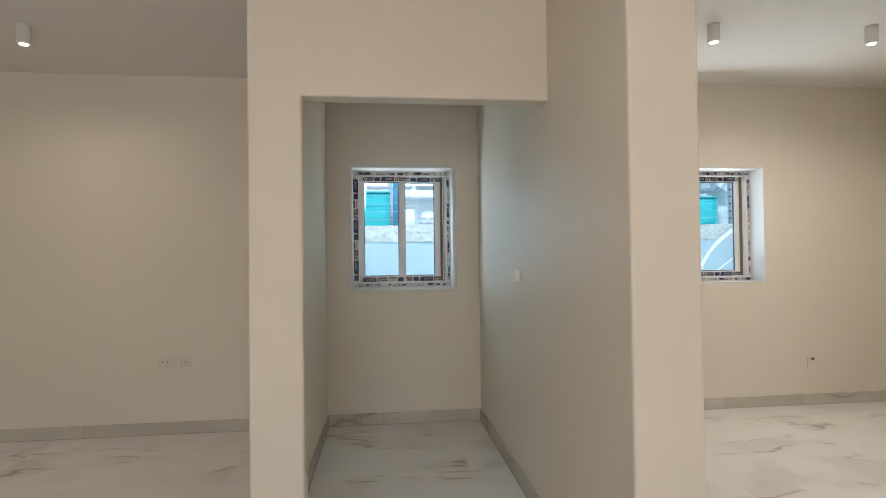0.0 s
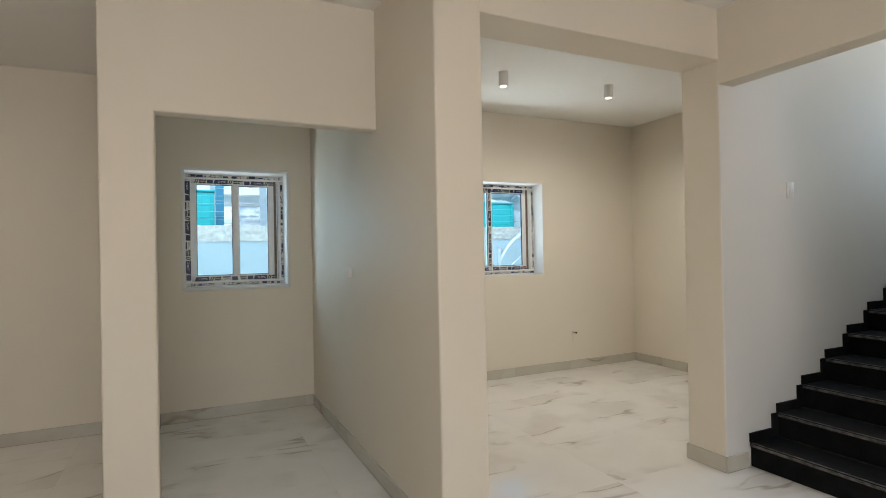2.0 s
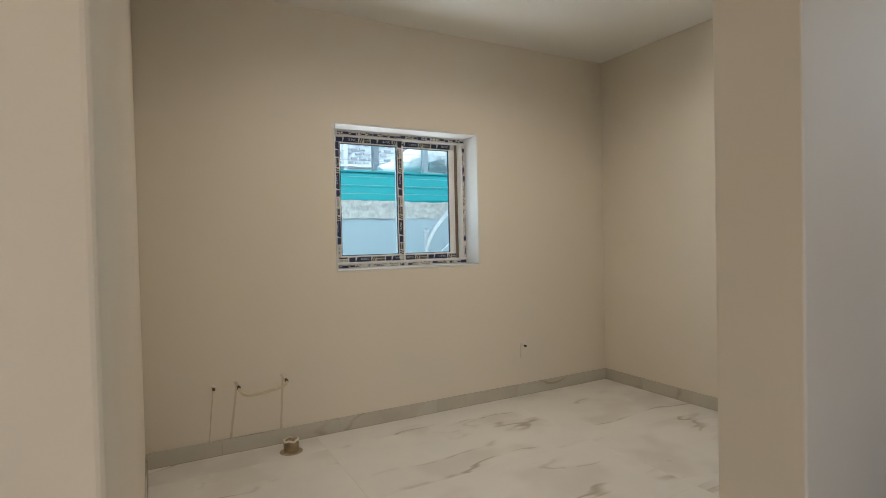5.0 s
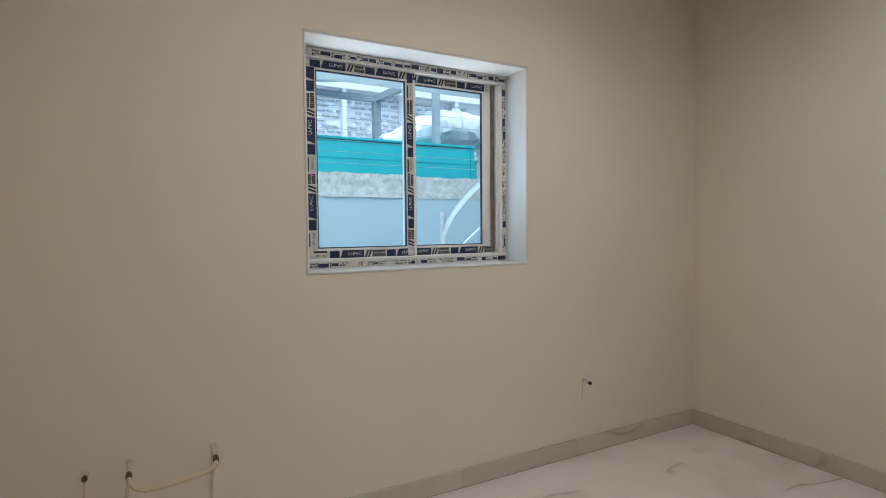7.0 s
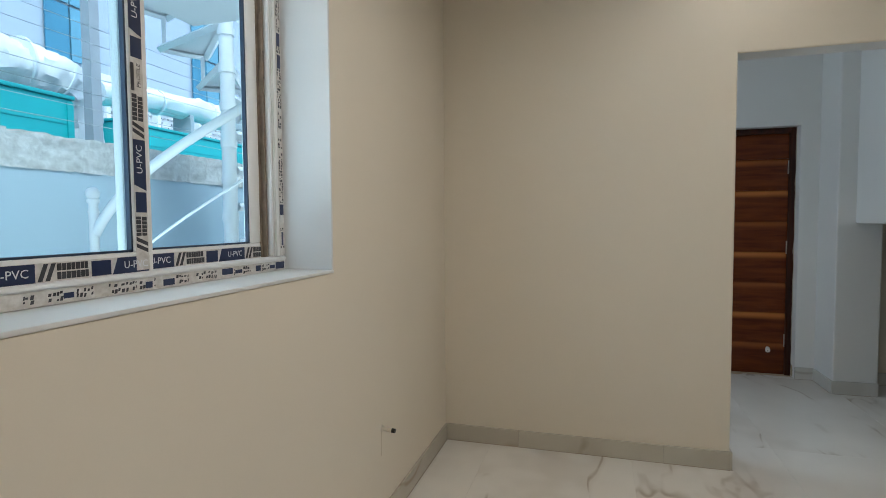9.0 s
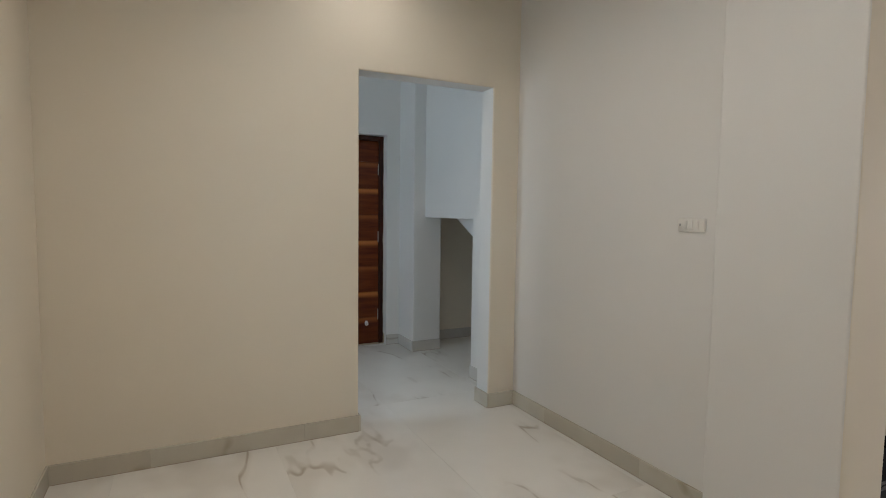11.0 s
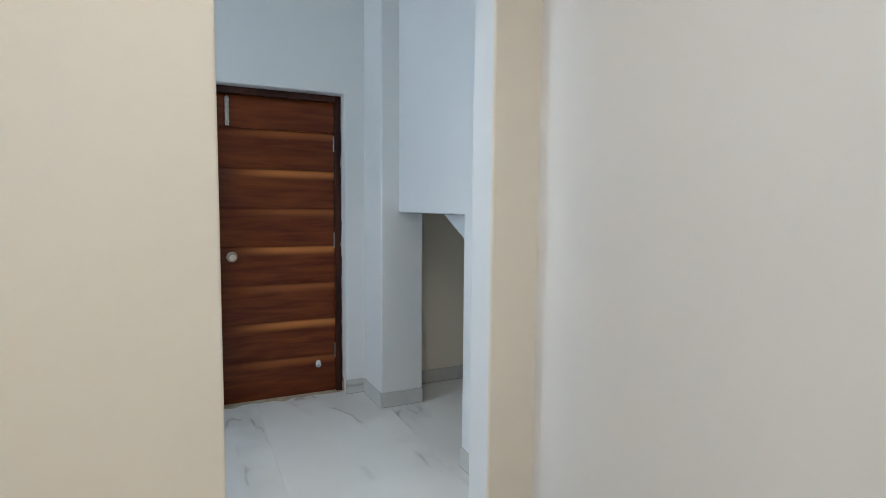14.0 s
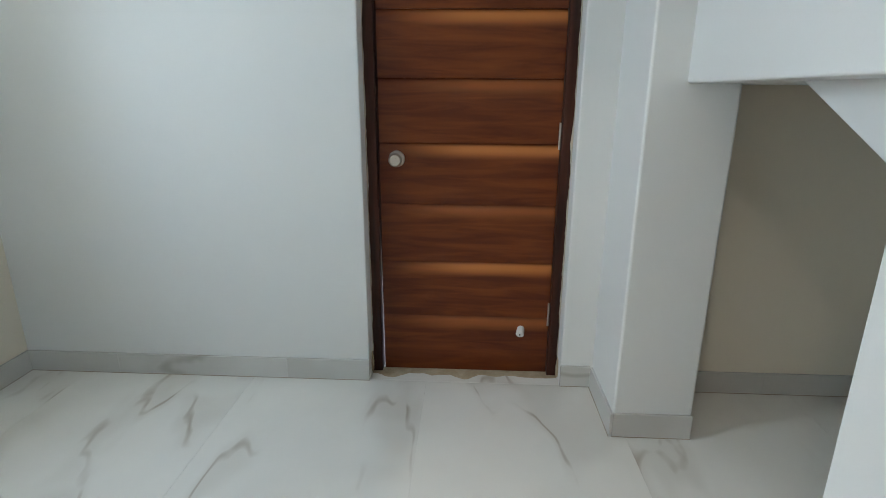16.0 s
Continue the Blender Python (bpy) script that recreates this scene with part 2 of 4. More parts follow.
PATCH = material("patched_plaster", (0.66, 0.60, 0.50), 0.75, scale=22, amount=0.2, bump=0.25, bump_scale=90)
GLOW = plain("lamp_glow", (1.0, 0.86, 0.66), 0.5, emit=2.2)
TEAL = material("teal_sheet_metal", (0.015, 0.385, 0.39), 0.45, tint=(0.012, 0.32, 0.33), scale=2.5, bump_scale=40)
YARD_PAINT = material("pale_blue_grey_yard_paint", (0.43, 0.54, 0.61), 0.85, scale=1.2, amount=0.10, bump=0.2, bump_scale=60)
OUTER = material("white_render", (0.74, 0.76, 0.77), 0.8, scale=1.2, amount=0.08, bump=0.15, bump_scale=80)
PAVING = material("concrete_ground", (0.56, 0.55, 0.53), 0.9, tint=(0.42, 0.41, 0.39), scale=3, bump=0.3, bump_scale=60)
STAIR_WHITE = material("white_gloss_steel", (0.78, 0.79, 0.80), 0.3, scale=8, amount=0.06)
GREY_STEEL = material("grey_painted_steel", (0.36, 0.38, 0.40), 0.45, scale=7, amount=0.15)
FABRIC = material("white_plastic_sheet", (0.74, 0.74, 0.74), 0.5, scale=6, amount=0.12, bump=0.4, bump_scale=9)
BLUE_GLASS = material("blue_curtain_glass", (0.14, 0.33, 0.43), 0.15, metal=0.0, scale=0.5, amount=0.2)
SLOT = material("shaded_screen_slot", (0.46, 0.47, 0.48), 0.9, scale=3)
DEEP_GLASS = material("deep_blue_glass", (0.07, 0.24, 0.35), 0.12, scale=0.5, amount=0.2)
UPPER_FACADE = material("pale_blue_grey_facade", (0.40, 0.45, 0.52), 0.7, scale=0.8, amount=0.10)
FACADE = material("pale_facade", (0.72, 0.73, 0.74), 0.7, scale=0.8, amount=0.08)
WIRE = plain("galvanised_wire", (0.45, 0.46, 0.47), 0.4, 0.6)


# ---- mesh helpers ----
def box(bm, x0, x1, y0, y1, z0, z1):
    c = ((x0 + x1) / 2, (y0 + y1) / 2, (z0 + z1) / 2)
    s = (abs(x1 - x0), abs(y1 - y0), abs(z1 - z0), 1)
    return bmesh.ops.create_cube(bm, size=1.0, matrix=Matrix.Translation(c) @ Matrix.Diagonal(s))["verts"]


def rod(bm, a, b, r, r2=None, seg=16):
    a, b = Vector(a), Vector(b)
    d = b - a
    m = Matrix.Translation((a + b) / 2) @ d.to_track_quat("Z", "Y").to_matrix().to_4x4()
    return bmesh.ops.create_cone(bm, cap_ends=True, segments=seg, radius1=r, radius2=r if r2 is None else r2, depth=d.length, matrix=m)["verts"]


def ball(bm, c, r, seg=16):
    return bmesh.ops.create_uvsphere(bm, u_segments=seg, v_segments=seg // 2, radius=r, matrix=Matrix.Translation(c))["verts"]


def tube(bm, pts, r, seg=10):
    """A round tube along a line of points."""
    rings = []
    pts = [Vector(p) for p in pts]
    for i, p in enumerate(pts):
        d = (pts[min(i + 1, len(pts) - 1)] - pts[max(i - 1, 0)]).normalized()
        q = d.to_track_quat("Z", "Y")
        rings.append([bm.verts.new(p + q @ Vector((r * math.cos(2 * math.pi * k / seg), r * math.sin(2 * math.pi * k / seg), 0))) for k in range(seg)])
    for a, b in zip(rings, rings[1:]):
        for k in range(seg):
            bm.faces.new((a[k], a[(k + 1) % seg], b[(k + 1) % seg], b[k]))
    bm.faces.new(rings[0][::-1])
    bm.faces.new(rings[-1])


def prism(bm, outline, axis, a, b):
    """A solid from an outline of (u, v) pairs, drawn out along an axis from a to b."""
    put = {"x": lambda u, v, w: (w, u, v), "y": lambda u, v, w: (u, w, v), "z": lambda u, v, w: (u, v, w)}[axis]
    lo = [bm.verts.new(put(u, v, a)) for u, v in outline]
    hi = [bm.verts.new(put(u, v, b)) for u, v in outline]
    bm.faces.new(lo)
    bm.faces.new(hi[::-1])
    n = len(outline)
    for i in range(n):
        bm.faces.new((lo[i], hi[i], hi[(i + 1) % n], lo[(i + 1) % n]))
    bmesh.ops.recalc_face_normals(bm, faces=bm.faces[:])


def soften(bm, width, seg=2):
    edges = [e for e in bm.edges if len(e.link_faces) == 2 and e.calc_face_angle(0) > 0.6]
    bmesh.ops.bevel(bm, geom=edges, offset=width, segments=seg, affect="EDGES", profile=0.5, clamp_overlap=True)
    return bm


def mesh(name, bm, mat, smooth=True):
    data = bpy.data.meshes.new(name)
    bm.to_mesh(data)
    bm.free()
    data.materials.append(mat)
    if smooth:
        data.shade_smooth()
        data.set_sharp_from_angle(angle=radians(35))
    return data


def part(name, bm, mat, parent=None, label=""):
    ob = new(name, mesh(name, bm, mat))
    if parent:
        ob.parent = parent
        ob.matrix_parent_inverse = parent.matrix_world.inverted()
    return tagged(ob, label)


def thing(name, label, category, at=(0, 0, 0), group="", kind=""):
    ob = new(name)
    ob.empty_display_size = 0.1
    ob.matrix_world = Matrix.Translation(at)
    return tagged(ob, label, category, group, kind)


def structure(name, bm, mat, label, category):
    return tagged(new(name, mesh(name, bm, mat, smooth=False)), label, category, kind="structure")


def slab_with_holes(bm, axis, a, b, u0, u1, z0, z1, holes=()):
    """A wall from a to b across its thickness, u0 to u1 along it, with rectangular holes (u, u, z, z) that go through."""
    us = sorted({u0, u1, *[h[0] for h in holes], *[h[1] for h in holes]})
    zs = sorted({z0, z1, *[h[2] for h in holes], *[h[3] for h in holes]})
    for i in range(len(us) - 1):
        for j in range(len(zs) - 1):
            uc, zc = (us[i] + us[i + 1]) / 2, (zs[j] + zs[j + 1]) / 2
            if any(h[0] < uc < h[1] and h[2] < zc < h[3] for h in holes):
                continue
            if axis == "y":
                box(bm, us[i], us[i + 1], a, b, zs[j], zs[j + 1])
            else:
                box(bm, a, b, us[i], us[i + 1], zs[j], zs[j + 1])
    bmesh.ops.remove_doubles(bm, verts=bm.verts[:], dist=1e-5)
    inner = {}
    for f in bm.faces:
        inner.setdefault(tuple(round(c, 4) for c in f.calc_center_median()), []).append(f)
    bmesh.ops.delete(bm, geom=[f for fs in inner.values() if len(fs) > 1 for f in fs], context="FACES")
    bmesh.ops.dissolve_limit(bm, angle_limit=0.01, verts=bm.verts[:], edges=bm.edges[:])


def wall(name, axis, a, b, u0, u1, z0, z1, holes=(), mat=None, round_edge=0.007, label="cream painted plaster wall"):
    bm = bmesh.new()
    slab_with_holes(bm, axis, a, b, u0, u1, z0, z1, holes)
    if round_edge:
        soften(bm, round_edge, 3)
    return structure(name, bm, mat or PAINT, label, "wall")


# ---- structure ----
TOP = 3.04
KW = (-2.650, -1.430, 1.172, 2.246)
NW = (-5.280, -4.396, 1.172, 2.228)
# HW is an unseen hall opening, added to let the fill lamp in
HW = (0.30, 1.10, 1.15, 2.30)
KM, NM = 0.008, 0.024  # white plaster reveal between frame and opening


def grown(q, m):
    return (q[0] - m, q[1] + m, q[2] - m, q[3] + m)


wall_north = wall("wall_north", "y", 0.0, 0.27, -9.7, 2.3, -0.15, 3.3, [grown(KW, KM), grown(NW, NM), HW], round_edge=0.006)
IN = 0.02  # walls run this far into what they meet
east = wall("wall_kitchen_east", "x", 0.0, 0.16, -2.727 - IN, IN, -0.05, 3.2, [(-2.520, -1.583, -0.05, 2.200)], round_edge=0.010,
            label="cream plaster wall, white on its hall side and reveals")
east.data.materials.append(WHITE_PAINT)
for p in east.data.polygons:
    c = p.center
    if c.x > 0.012 and (c.x > 0.15 or -2.53 < c.y < -1.57):
        p.material_index = 1


def plan_wall(name, outline, z0, z1, mat, label, edge=0.010):
    bm = bmesh.new()
    prism(bm, outline, "z", z0, z1)
    return structure(name, soften(bm, edge, 3), mat, label, "wall")


part_wall = plan_wall("wall_partition", [(-2.145, -2.905), (0.14, -2.905), (0.14, -2.727), (-1.622, -2.727), (-1.622, -2.617), (-2.145, -2.617)], -0.05, 3.2, PAINT,
          "cream plaster partition wall that ends in a pillar beside the stair")
# daylight on the long faces is put into a paler, greyer cream
part_wall.data.materials.append(DAYLIT_PAINT)
for f in part_wall.data.polygons:
    f.material_index = 1 if abs(f.normal.y) > 0.5 else 0
side = wall("wall_stair_side", "y", -2.902, -2.752, 0.10, 1.953 + IN, -0.05, 5.4, [(0.665, 1.596, -0.05, 1.306)], label="white plaster wall with a low opening under the stair")
side.data.materials.append(WHITE_PAINT)
for f in side.data.polygons:
    f.material_index = 0 if f.normal.y < -0.5 else 1
wall("wall_stair_upper", "y", -2.902, -2.735, -2.15, 0.12, 3.1, 5.4)
wall("pillar_hall", "y", -2.927, -2.630, 1.594, 1.953 + IN, -0.05, 3.2, mat=WHITE_PAINT, round_edge=0.010, label="white plaster pillar beside the wooden door")
# the higher hole is the assumed landing window, unseen
wall("wall_east", "x", 1.955, 2.20, -4.2, IN, -0.15, 5.4, [(-2.488, -1.623, 0.0, 2.112), (-3.8, -3.0, 2.15, 3.35)], mat=WHITE_PAINT, label="white painted plaster wall around the wooden door")
wall("wall_under_stair", "x", 1.94, 1.957, -3.93, -2.92, -0.05, 1.32, label="cream plaster wall in the low space under the stair")
wall("wall_stair_south", "y", -4.20, -3.92, -1.85, 1.953 + IN, -0.05, 5.4, label="pale plaster wall along the stair")
wall("beam_stair", "x", -2.143, -2.0, -4.24, -2.905 + IN, 2.50, 3.2, label="cream plaster beam over the stair")
wall("beam_kitchen", "y", -2.903, -2.619, -3.907 - IN, -2.145 + IN, 2.66, 3.2, label="cream plaster beam over the kitchen opening")
wall("wall_niche_east", "x", -4.168, -3.907, -2.92, IN, -0.05, 3.2, round_edge=0.012)
wall("wall_niche_west", "x", -5.658, -5.50, -1.91, IN, -0.05, 3.2)
wall("wall_niche_front", "y", -2.024, -1.907, -5.66, -4.15, -0.05, 3.2, [(-5.402, -4.15, -0.05, 2.232)], round_edge=0.012, label="cream plaster wall with the open doorway of the niche")
wall("wall_living_east", "x", -1.87, -1.60, -9.0 - IN, -4.20 + IN, -0.05, 3.2, [(-5.25, -4.30, -0.05, 2.12)])
wall("wall_living_west", "x", -9.7, -9.5, -9.0 - IN, IN, -0.05, 3.2)
# unseen wall; its wide opening is added for the fill lamp
wall("wall_living_south", "y", -9.2, -9.0, -9.7, -1.6, -0.05, 3.2, [(-7.4, -3.8, 0.3, 2.6)])

bm = bmesh.new()
box(bm, -9.7, 2.2, -9.2, 0.26, -0.15, -0.0012)
floor = structure("floor", bm, GROUT, "polished white marble-look porcelain tile floor with brown-grey veins", "floor")
bm = bmesh.new()
box(bm, -9.7, -3.92, -9.2, 0.1, 2.985, 3.3)
box(bm, -3.92, -2.1, -9.2, -2.76, 2.985, 3.3)
box(bm, -2.1, -1.6, -9.2, -4.1, 2.985, 3.3)
box(bm, -3.92, 0.08, -2.76, 0.1, TOP, 3.3)
structure("ceiling", bm, CEIL, "flat white painted plaster ceiling", "ceiling")
bm = bmesh.new()
box(bm, 0.08, 2.1, -2.80, 0.1, TOP, 3.3)
structure("ceiling_hall", bm, CEIL, "flat white painted hall ceiling", "ceiling")
bm = bmesh.new()
# four slabs leave an opening, added for the lamp above the stair
for q in ((-2.2, -1.85, -4.25, -2.7), (0.65, 2.2, -4.25, -2.7), (-1.85, 0.65, -4.25, -3.88), (-1.85, 0.65, -3.12, -2.7)):
    box(bm, *q, 5.4, 5.6)
structure("ceiling_stair", bm, CEIL, "flat white ceiling high over the stair, with an added opening", "ceiling")
bm = bmesh.new()
box(bm, -2.155, -2.0, -4.24, -2.735, 3.31, 5.4)
structure("wall_stair_west", bm, WHITE_PAINT, "white plaster wall above the stair beam", "wall")


# ---- windows ----
def text_mesh(words, size, mat):
    cu = bpy.data.curves.new("words", "FONT")
    cu.body, cu.size, cu.align_x, cu.align_y, cu.extrude = words, size, "CENTER", "CENTER", 0.0002
    cu.resolution_u = 2
    ob = new("words", cu)
    data = bpy.data.meshes.new_from_object(ob.evaluated_get(bpy.context.evaluated_depsgraph_get()))
    bpy.data.objects.remove(ob)
    data.materials.clear()
    data.materials.append(mat)
    return data


WORDS = {("upvc", 0): text_mesh("U-PVC", 0.025, TEXT_WHITE), ("profile", 0): text_mesh("PROFILE", 0.016, INK)}


def film(parent, a, b, y, width, seed, upright=False, worn=False):
    """A strip of printed protective film along a frame member from a to b (x, z), on its room side."""
    rng = random.Random(seed)
    (xa, za), (xb, zb) = a, b
    length = math.hypot(xb - xa, zb - za)
    face = (pose(xa, y, za, 90, 0, 0) if not upright else pose(xa, y, za, 90, -90, 0))
    bm = bmesh.new()
    box(bm, 0.004, length - 0.004, -width / 2, width / 2, 0.0, 0.0008)
    strip = new("film_strip", mesh("film_strip", bm, FILM))
    strip.matrix_world = face
    strip.parent = parent
    strip.matrix_parent_inverse = parent.matrix_world.inverted()
    navy, ink = bmesh.new(), bmesh.new()
    u = rng.uniform(0.01, 0.05)
    k = rng.randrange(3)
    while worn and u < length - 0.03:
        # print that has mostly rubbed off: broken strokes in two lines, now and then a dark block
        if rng.random() < 0.10:
            w = rng.uniform(0.02, 0.06)
            box(navy, u, min(u + w, length - 0.005), rng.uniform(-0.42, -0.2) * width, rng.uniform(0.1, 0.4) * width, 0.0009, 0.0013)
            u += w + 0.005
        elif rng.random() < 0.12:
            u += rng.uniform(0.01, 0.035)
        else:
            w = rng.uniform(0.003, 0.010)
            for c in (-0.2, 0.2):
                if rng.random() < 0.82:
                    c, d = (c + rng.uniform(-0.08, 0.08)) * width, rng.uniform(0.06, 0.17) * width
                    vs = [ink.verts.new((u + q, e, 0.0011)) for q, e in ((0, c - d), (w, c - d), (w + d * 0.5, c + d), (d * 0.5, c + d))]
                    ink.faces.new(vs)
            u += w + rng.uniform(0.001, 0.004)
    while not worn and u < length - 0.05:
        step = k % 3
        if step == 0:
            w = min(0.125, length - u - 0.008)
            vs = [navy.verts.new((u + q, e * width, 0.0012)) for q, e in ((0, -0.48), (w, -0.48), (w, 0.48), (0.014, 0.48))]
            navy.faces.new(vs)
            if w > 0.1 and width > 0.026:
                word = new("printed_word", WORDS["upvc", 0])
                word.matrix_world = face @ pose(u + w / 2 + 0.014, 0, 0.0018)
                word.parent = strip
                word.matrix_parent_inverse = strip.matrix_world.inverted()
            u += w + 0.004
        elif step == 1:
            # slanted strokes and two lines of unreadable bold print
            for q in range(2):
                s = u + q * 0.016
                vs = [ink.verts.new((s + dx, dy, 0.0011)) for dx, dy in ((0, -width * 0.45), (0.010, -width * 0.45), (0.024, width * 0.45), (0.014, width * 0.45))]
                ink.faces.new(vs)
            u += 0.042
            n = rng.randrange(5, 8)
            for row in (-0.22, 0.24):
                s = u
                for q in range(n):
                    w = rng.uniform(0.007, 0.011)
                    box(ink, s, s + w, (row - 0.19) * width, (row + 0.19) * width, 0.0009, 0.0013)
                    s += w + 0.0013
            u += n * 0.0108 + 0.004
        else:
            if rng.random() < 0.6 and length - u > 0.09 and width > 0.026:
                word = new("printed_word", WORDS["profile", 0])
                word.matrix_world = face @ pose(u + 0.042, -width * 0.16, 0.0014)
                word.parent = strip
                word.matrix_parent_inverse = strip.matrix_world.inverted()
                box(ink, u + 0.003, u + 0.07, width * 0.2, width * 0.46, 0.0009, 0.0013)
                u += 0.084
            box(navy, u, min(u + 0.05, length - 0.006), -width * 0.45, width * 0.4, 0.0009, 0.0013)
            u += 0.054
        k += 1
    for nm, b2, mt in (("navy_print", navy, NAVY), ("black_print", ink, INK)):
        o = new(nm, mesh(nm, b2, mt, smooth=False))
        o.matrix_world = face
        o.parent = strip
        o.matrix_parent_inverse = strip.matrix_world.inverted()


def sliding_window(name, x0, x1, z0, z1, label, seed, margin, printed_stile):
    w = thing(name, label, "window", ((x0 + x1) / 2, 0.22, z0), kind="structure")
    f, yf, yb = 0.052, 0.185, 0.262

    def bar(nm, xa, xb, ya, yb_, za, zb, mat=UPVC, parent=w, r=0.004, lab=""):
        b = bmesh.new()
        box(b, xa, xb, ya, yb_, za, zb)
        return part(nm, soften(b, r) if r else b, mat, parent, lab)
    e = 0.003
    bar("frame_rail", x0 + e, x1 - e, yf, yb, z0 + e, z0 + f)
    bar("frame_rail", x0 + e, x1 - e, yf, yb, z1 - f, z1 - e)
    bar("frame_jamb", x0 + e, x0 + f, yf, yb, z0 + f, z1 - f)
    bar("frame_jamb", x1 - f, x1 - e, yf, yb, z0 + f, z1 - f)
    bar("frame_lip", x0 + 0.012, x1 - 0.012, yf - 0.008, yf + 0.001, z0 + f - 0.012, z0 + f - 0.002, r=0.002)
    xm = (x0 + x1) / 2 - 0.005
    s = 0.058
    # the bare track beside the second sash, with its ribs and groove
    bar("track_bed", x1 - f - 0.040, x1 - f + 0.001, yf + 0.036, yf + 0.072, z0 + f - 0.006, z1 - f + 0.006, BROWN_GROOVE, r=0)
    for hz in (0.28, 0.34, 0.62, 0.70):
        b = bmesh.new()
        rod(b, (x1 - f - 0.028, yf + 0.0205, z0 + (z1 - z0) * hz), (x1 - f - 0.028, yf + 0.0195, z0 + (z1 - z0) * hz), 0.003, seg=10)
        part("screw", b, DARK, w)
    for q, (dx, w2, mt, nm) in enumerate(((0.033, 0.010, BROWN_GROOVE, "track_groove"), (0.019, 0.007, UPVC, "track_rib"), (0.006, 0.005, UPVC, "track_rib"))):
        bar(nm, x1 - f - dx, x1 - f - dx + w2, yf + (0.020 if q == 0 else 0.004), yf + 0.035, z0 + f + 0.002, z1 - f - 0.002, mt, r=0.0015)
    # the two sliding sashes, the first one in the track nearer to the room
    for i, (a, b, ya) in enumerate(((x0 + f - 0.01, xm + s * 0.55, yf + 0.012), (xm - s * 0.45, x1 - f - 0.035, yf + 0.040))):
        sash = thing("sash", "", "", ((a + b) / 2, ya, z0 + f))
        sash.parent = w
        sash.matrix_parent_inverse = w.matrix_world.inverted()
        yb2 = ya + 0.026
        za, zb = z0 + f - 0.008, z1 - f + 0.008
        bar("sash_rail", a, b, ya, yb2, za, za + s, parent=sash)
        bar("sash_rail", a, b, ya, yb2, zb - s, zb, parent=sash)
        bar("sash_stile", a, a + s, ya, yb2, za + s, zb - s, parent=sash)
        bar("sash_stile", b - s, b, ya, yb2, za + s, zb - s, parent=sash)
        ga, gb, gz, gt = a + s, b - s, za + s, zb - s
        bm = bmesh.new()
        g = 0.005
        for q in ((ga, gb, gz, gz + g), (ga, gb, gt - g, gt), (ga, ga + g, gz, gt), (gb - g, gb, gz, gt)):
            box(bm, q[0], q[1], ya + 0.004, ya + 0.018, q[2], q[3])
        part("gasket", bm, GASKET, sash)
        bm = bmesh.new()
        box(bm, ga, gb, ya + 0.010, ya + 0.015, gz, gt)
        pane = part("pane", bm, GLASS, sash)
        pane.visible_shadow = False
        film(w, (a + 0.01, za + s * 0.48), (b - 0.01, za + s * 0.48), ya - 0.001, 0.040, seed + i)
        film(w, (a + 0.01, zb - s * 0.52), (b - 0.01, zb - s * 0.52), ya - 0.001, 0.040, seed + 10 + i)
    # printed film on the meeting stile and on the outer frame
    if printed_stile:
        film(w, (x0 + f - 0.01 + s * 0.48, z0 + f + s * 0.6), (x0 + f - 0.01 + s * 0.48, z1 - f - s * 0.6), yf + 0.0105, 0.050, seed + 70, True)
        film(w, (xm - 0.004, z0 + f), (xm - 0.004, z1 - f), yf + 0.0105, 0.038, seed + 20, True)
    film(w, (x0 + 0.01, z0 + f * 0.42), (x1 - 0.01, z0 + f * 0.42), yf - 0.001, 0.030, seed + 30, worn=True)
    film(w, (x0 + 0.01, z1 - f * 0.5), (x1 - 0.01, z1 - f * 0.5), yf - 0.001, 0.034, seed + 40, worn=True)
    film(w, (x0 + f * 0.5, z0 + f), (x0 + f * 0.5, z1 - f), yf - 0.001, 0.044, seed + 50, True)
    film(w, (x1 - f * 0.45, z0 + f), (x1 - f * 0.45, z1 - f), yf - 0.001, 0.030, seed + 60, True, True)
    # sill and reveal in white paint, up to the larger opening in the wall
    m, g = margin, 0.001
    bar("window_sill", x0 - m + 0.002, x1 + m - 0.002, -0.004, yf + 0.004, z0 - m + g, z0 + 0.004, WHITE_PAINT, r=0.003)
    bar("reveal_lining", x0 - m + g, x0 + 0.004, -0.002, yf + 0.060, z0 + 0.004, z1 + m - g, WHITE_PAINT, r=0.003)
    bar("reveal_lining", x1 - 0.004, x1 + m - g, -0.002, yf + 0.060, z0 + 0.004, z1 + m - g, WHITE_PAINT, r=0.003)
    bar("reveal_lining", x0 + 0.004, x1 - 0.004, -0.002, yf + 0.060, z1 - 0.004, z1 + m - g, WHITE_PAINT, r=0.003)
    return w


sliding_window("window_1", *KW, "white plastic sliding window with two sashes and printed protective film", 3, KM, True)
sliding_window("window_2", *NW, "narrow white plastic sliding window still in its printed film", 7, NM, False)


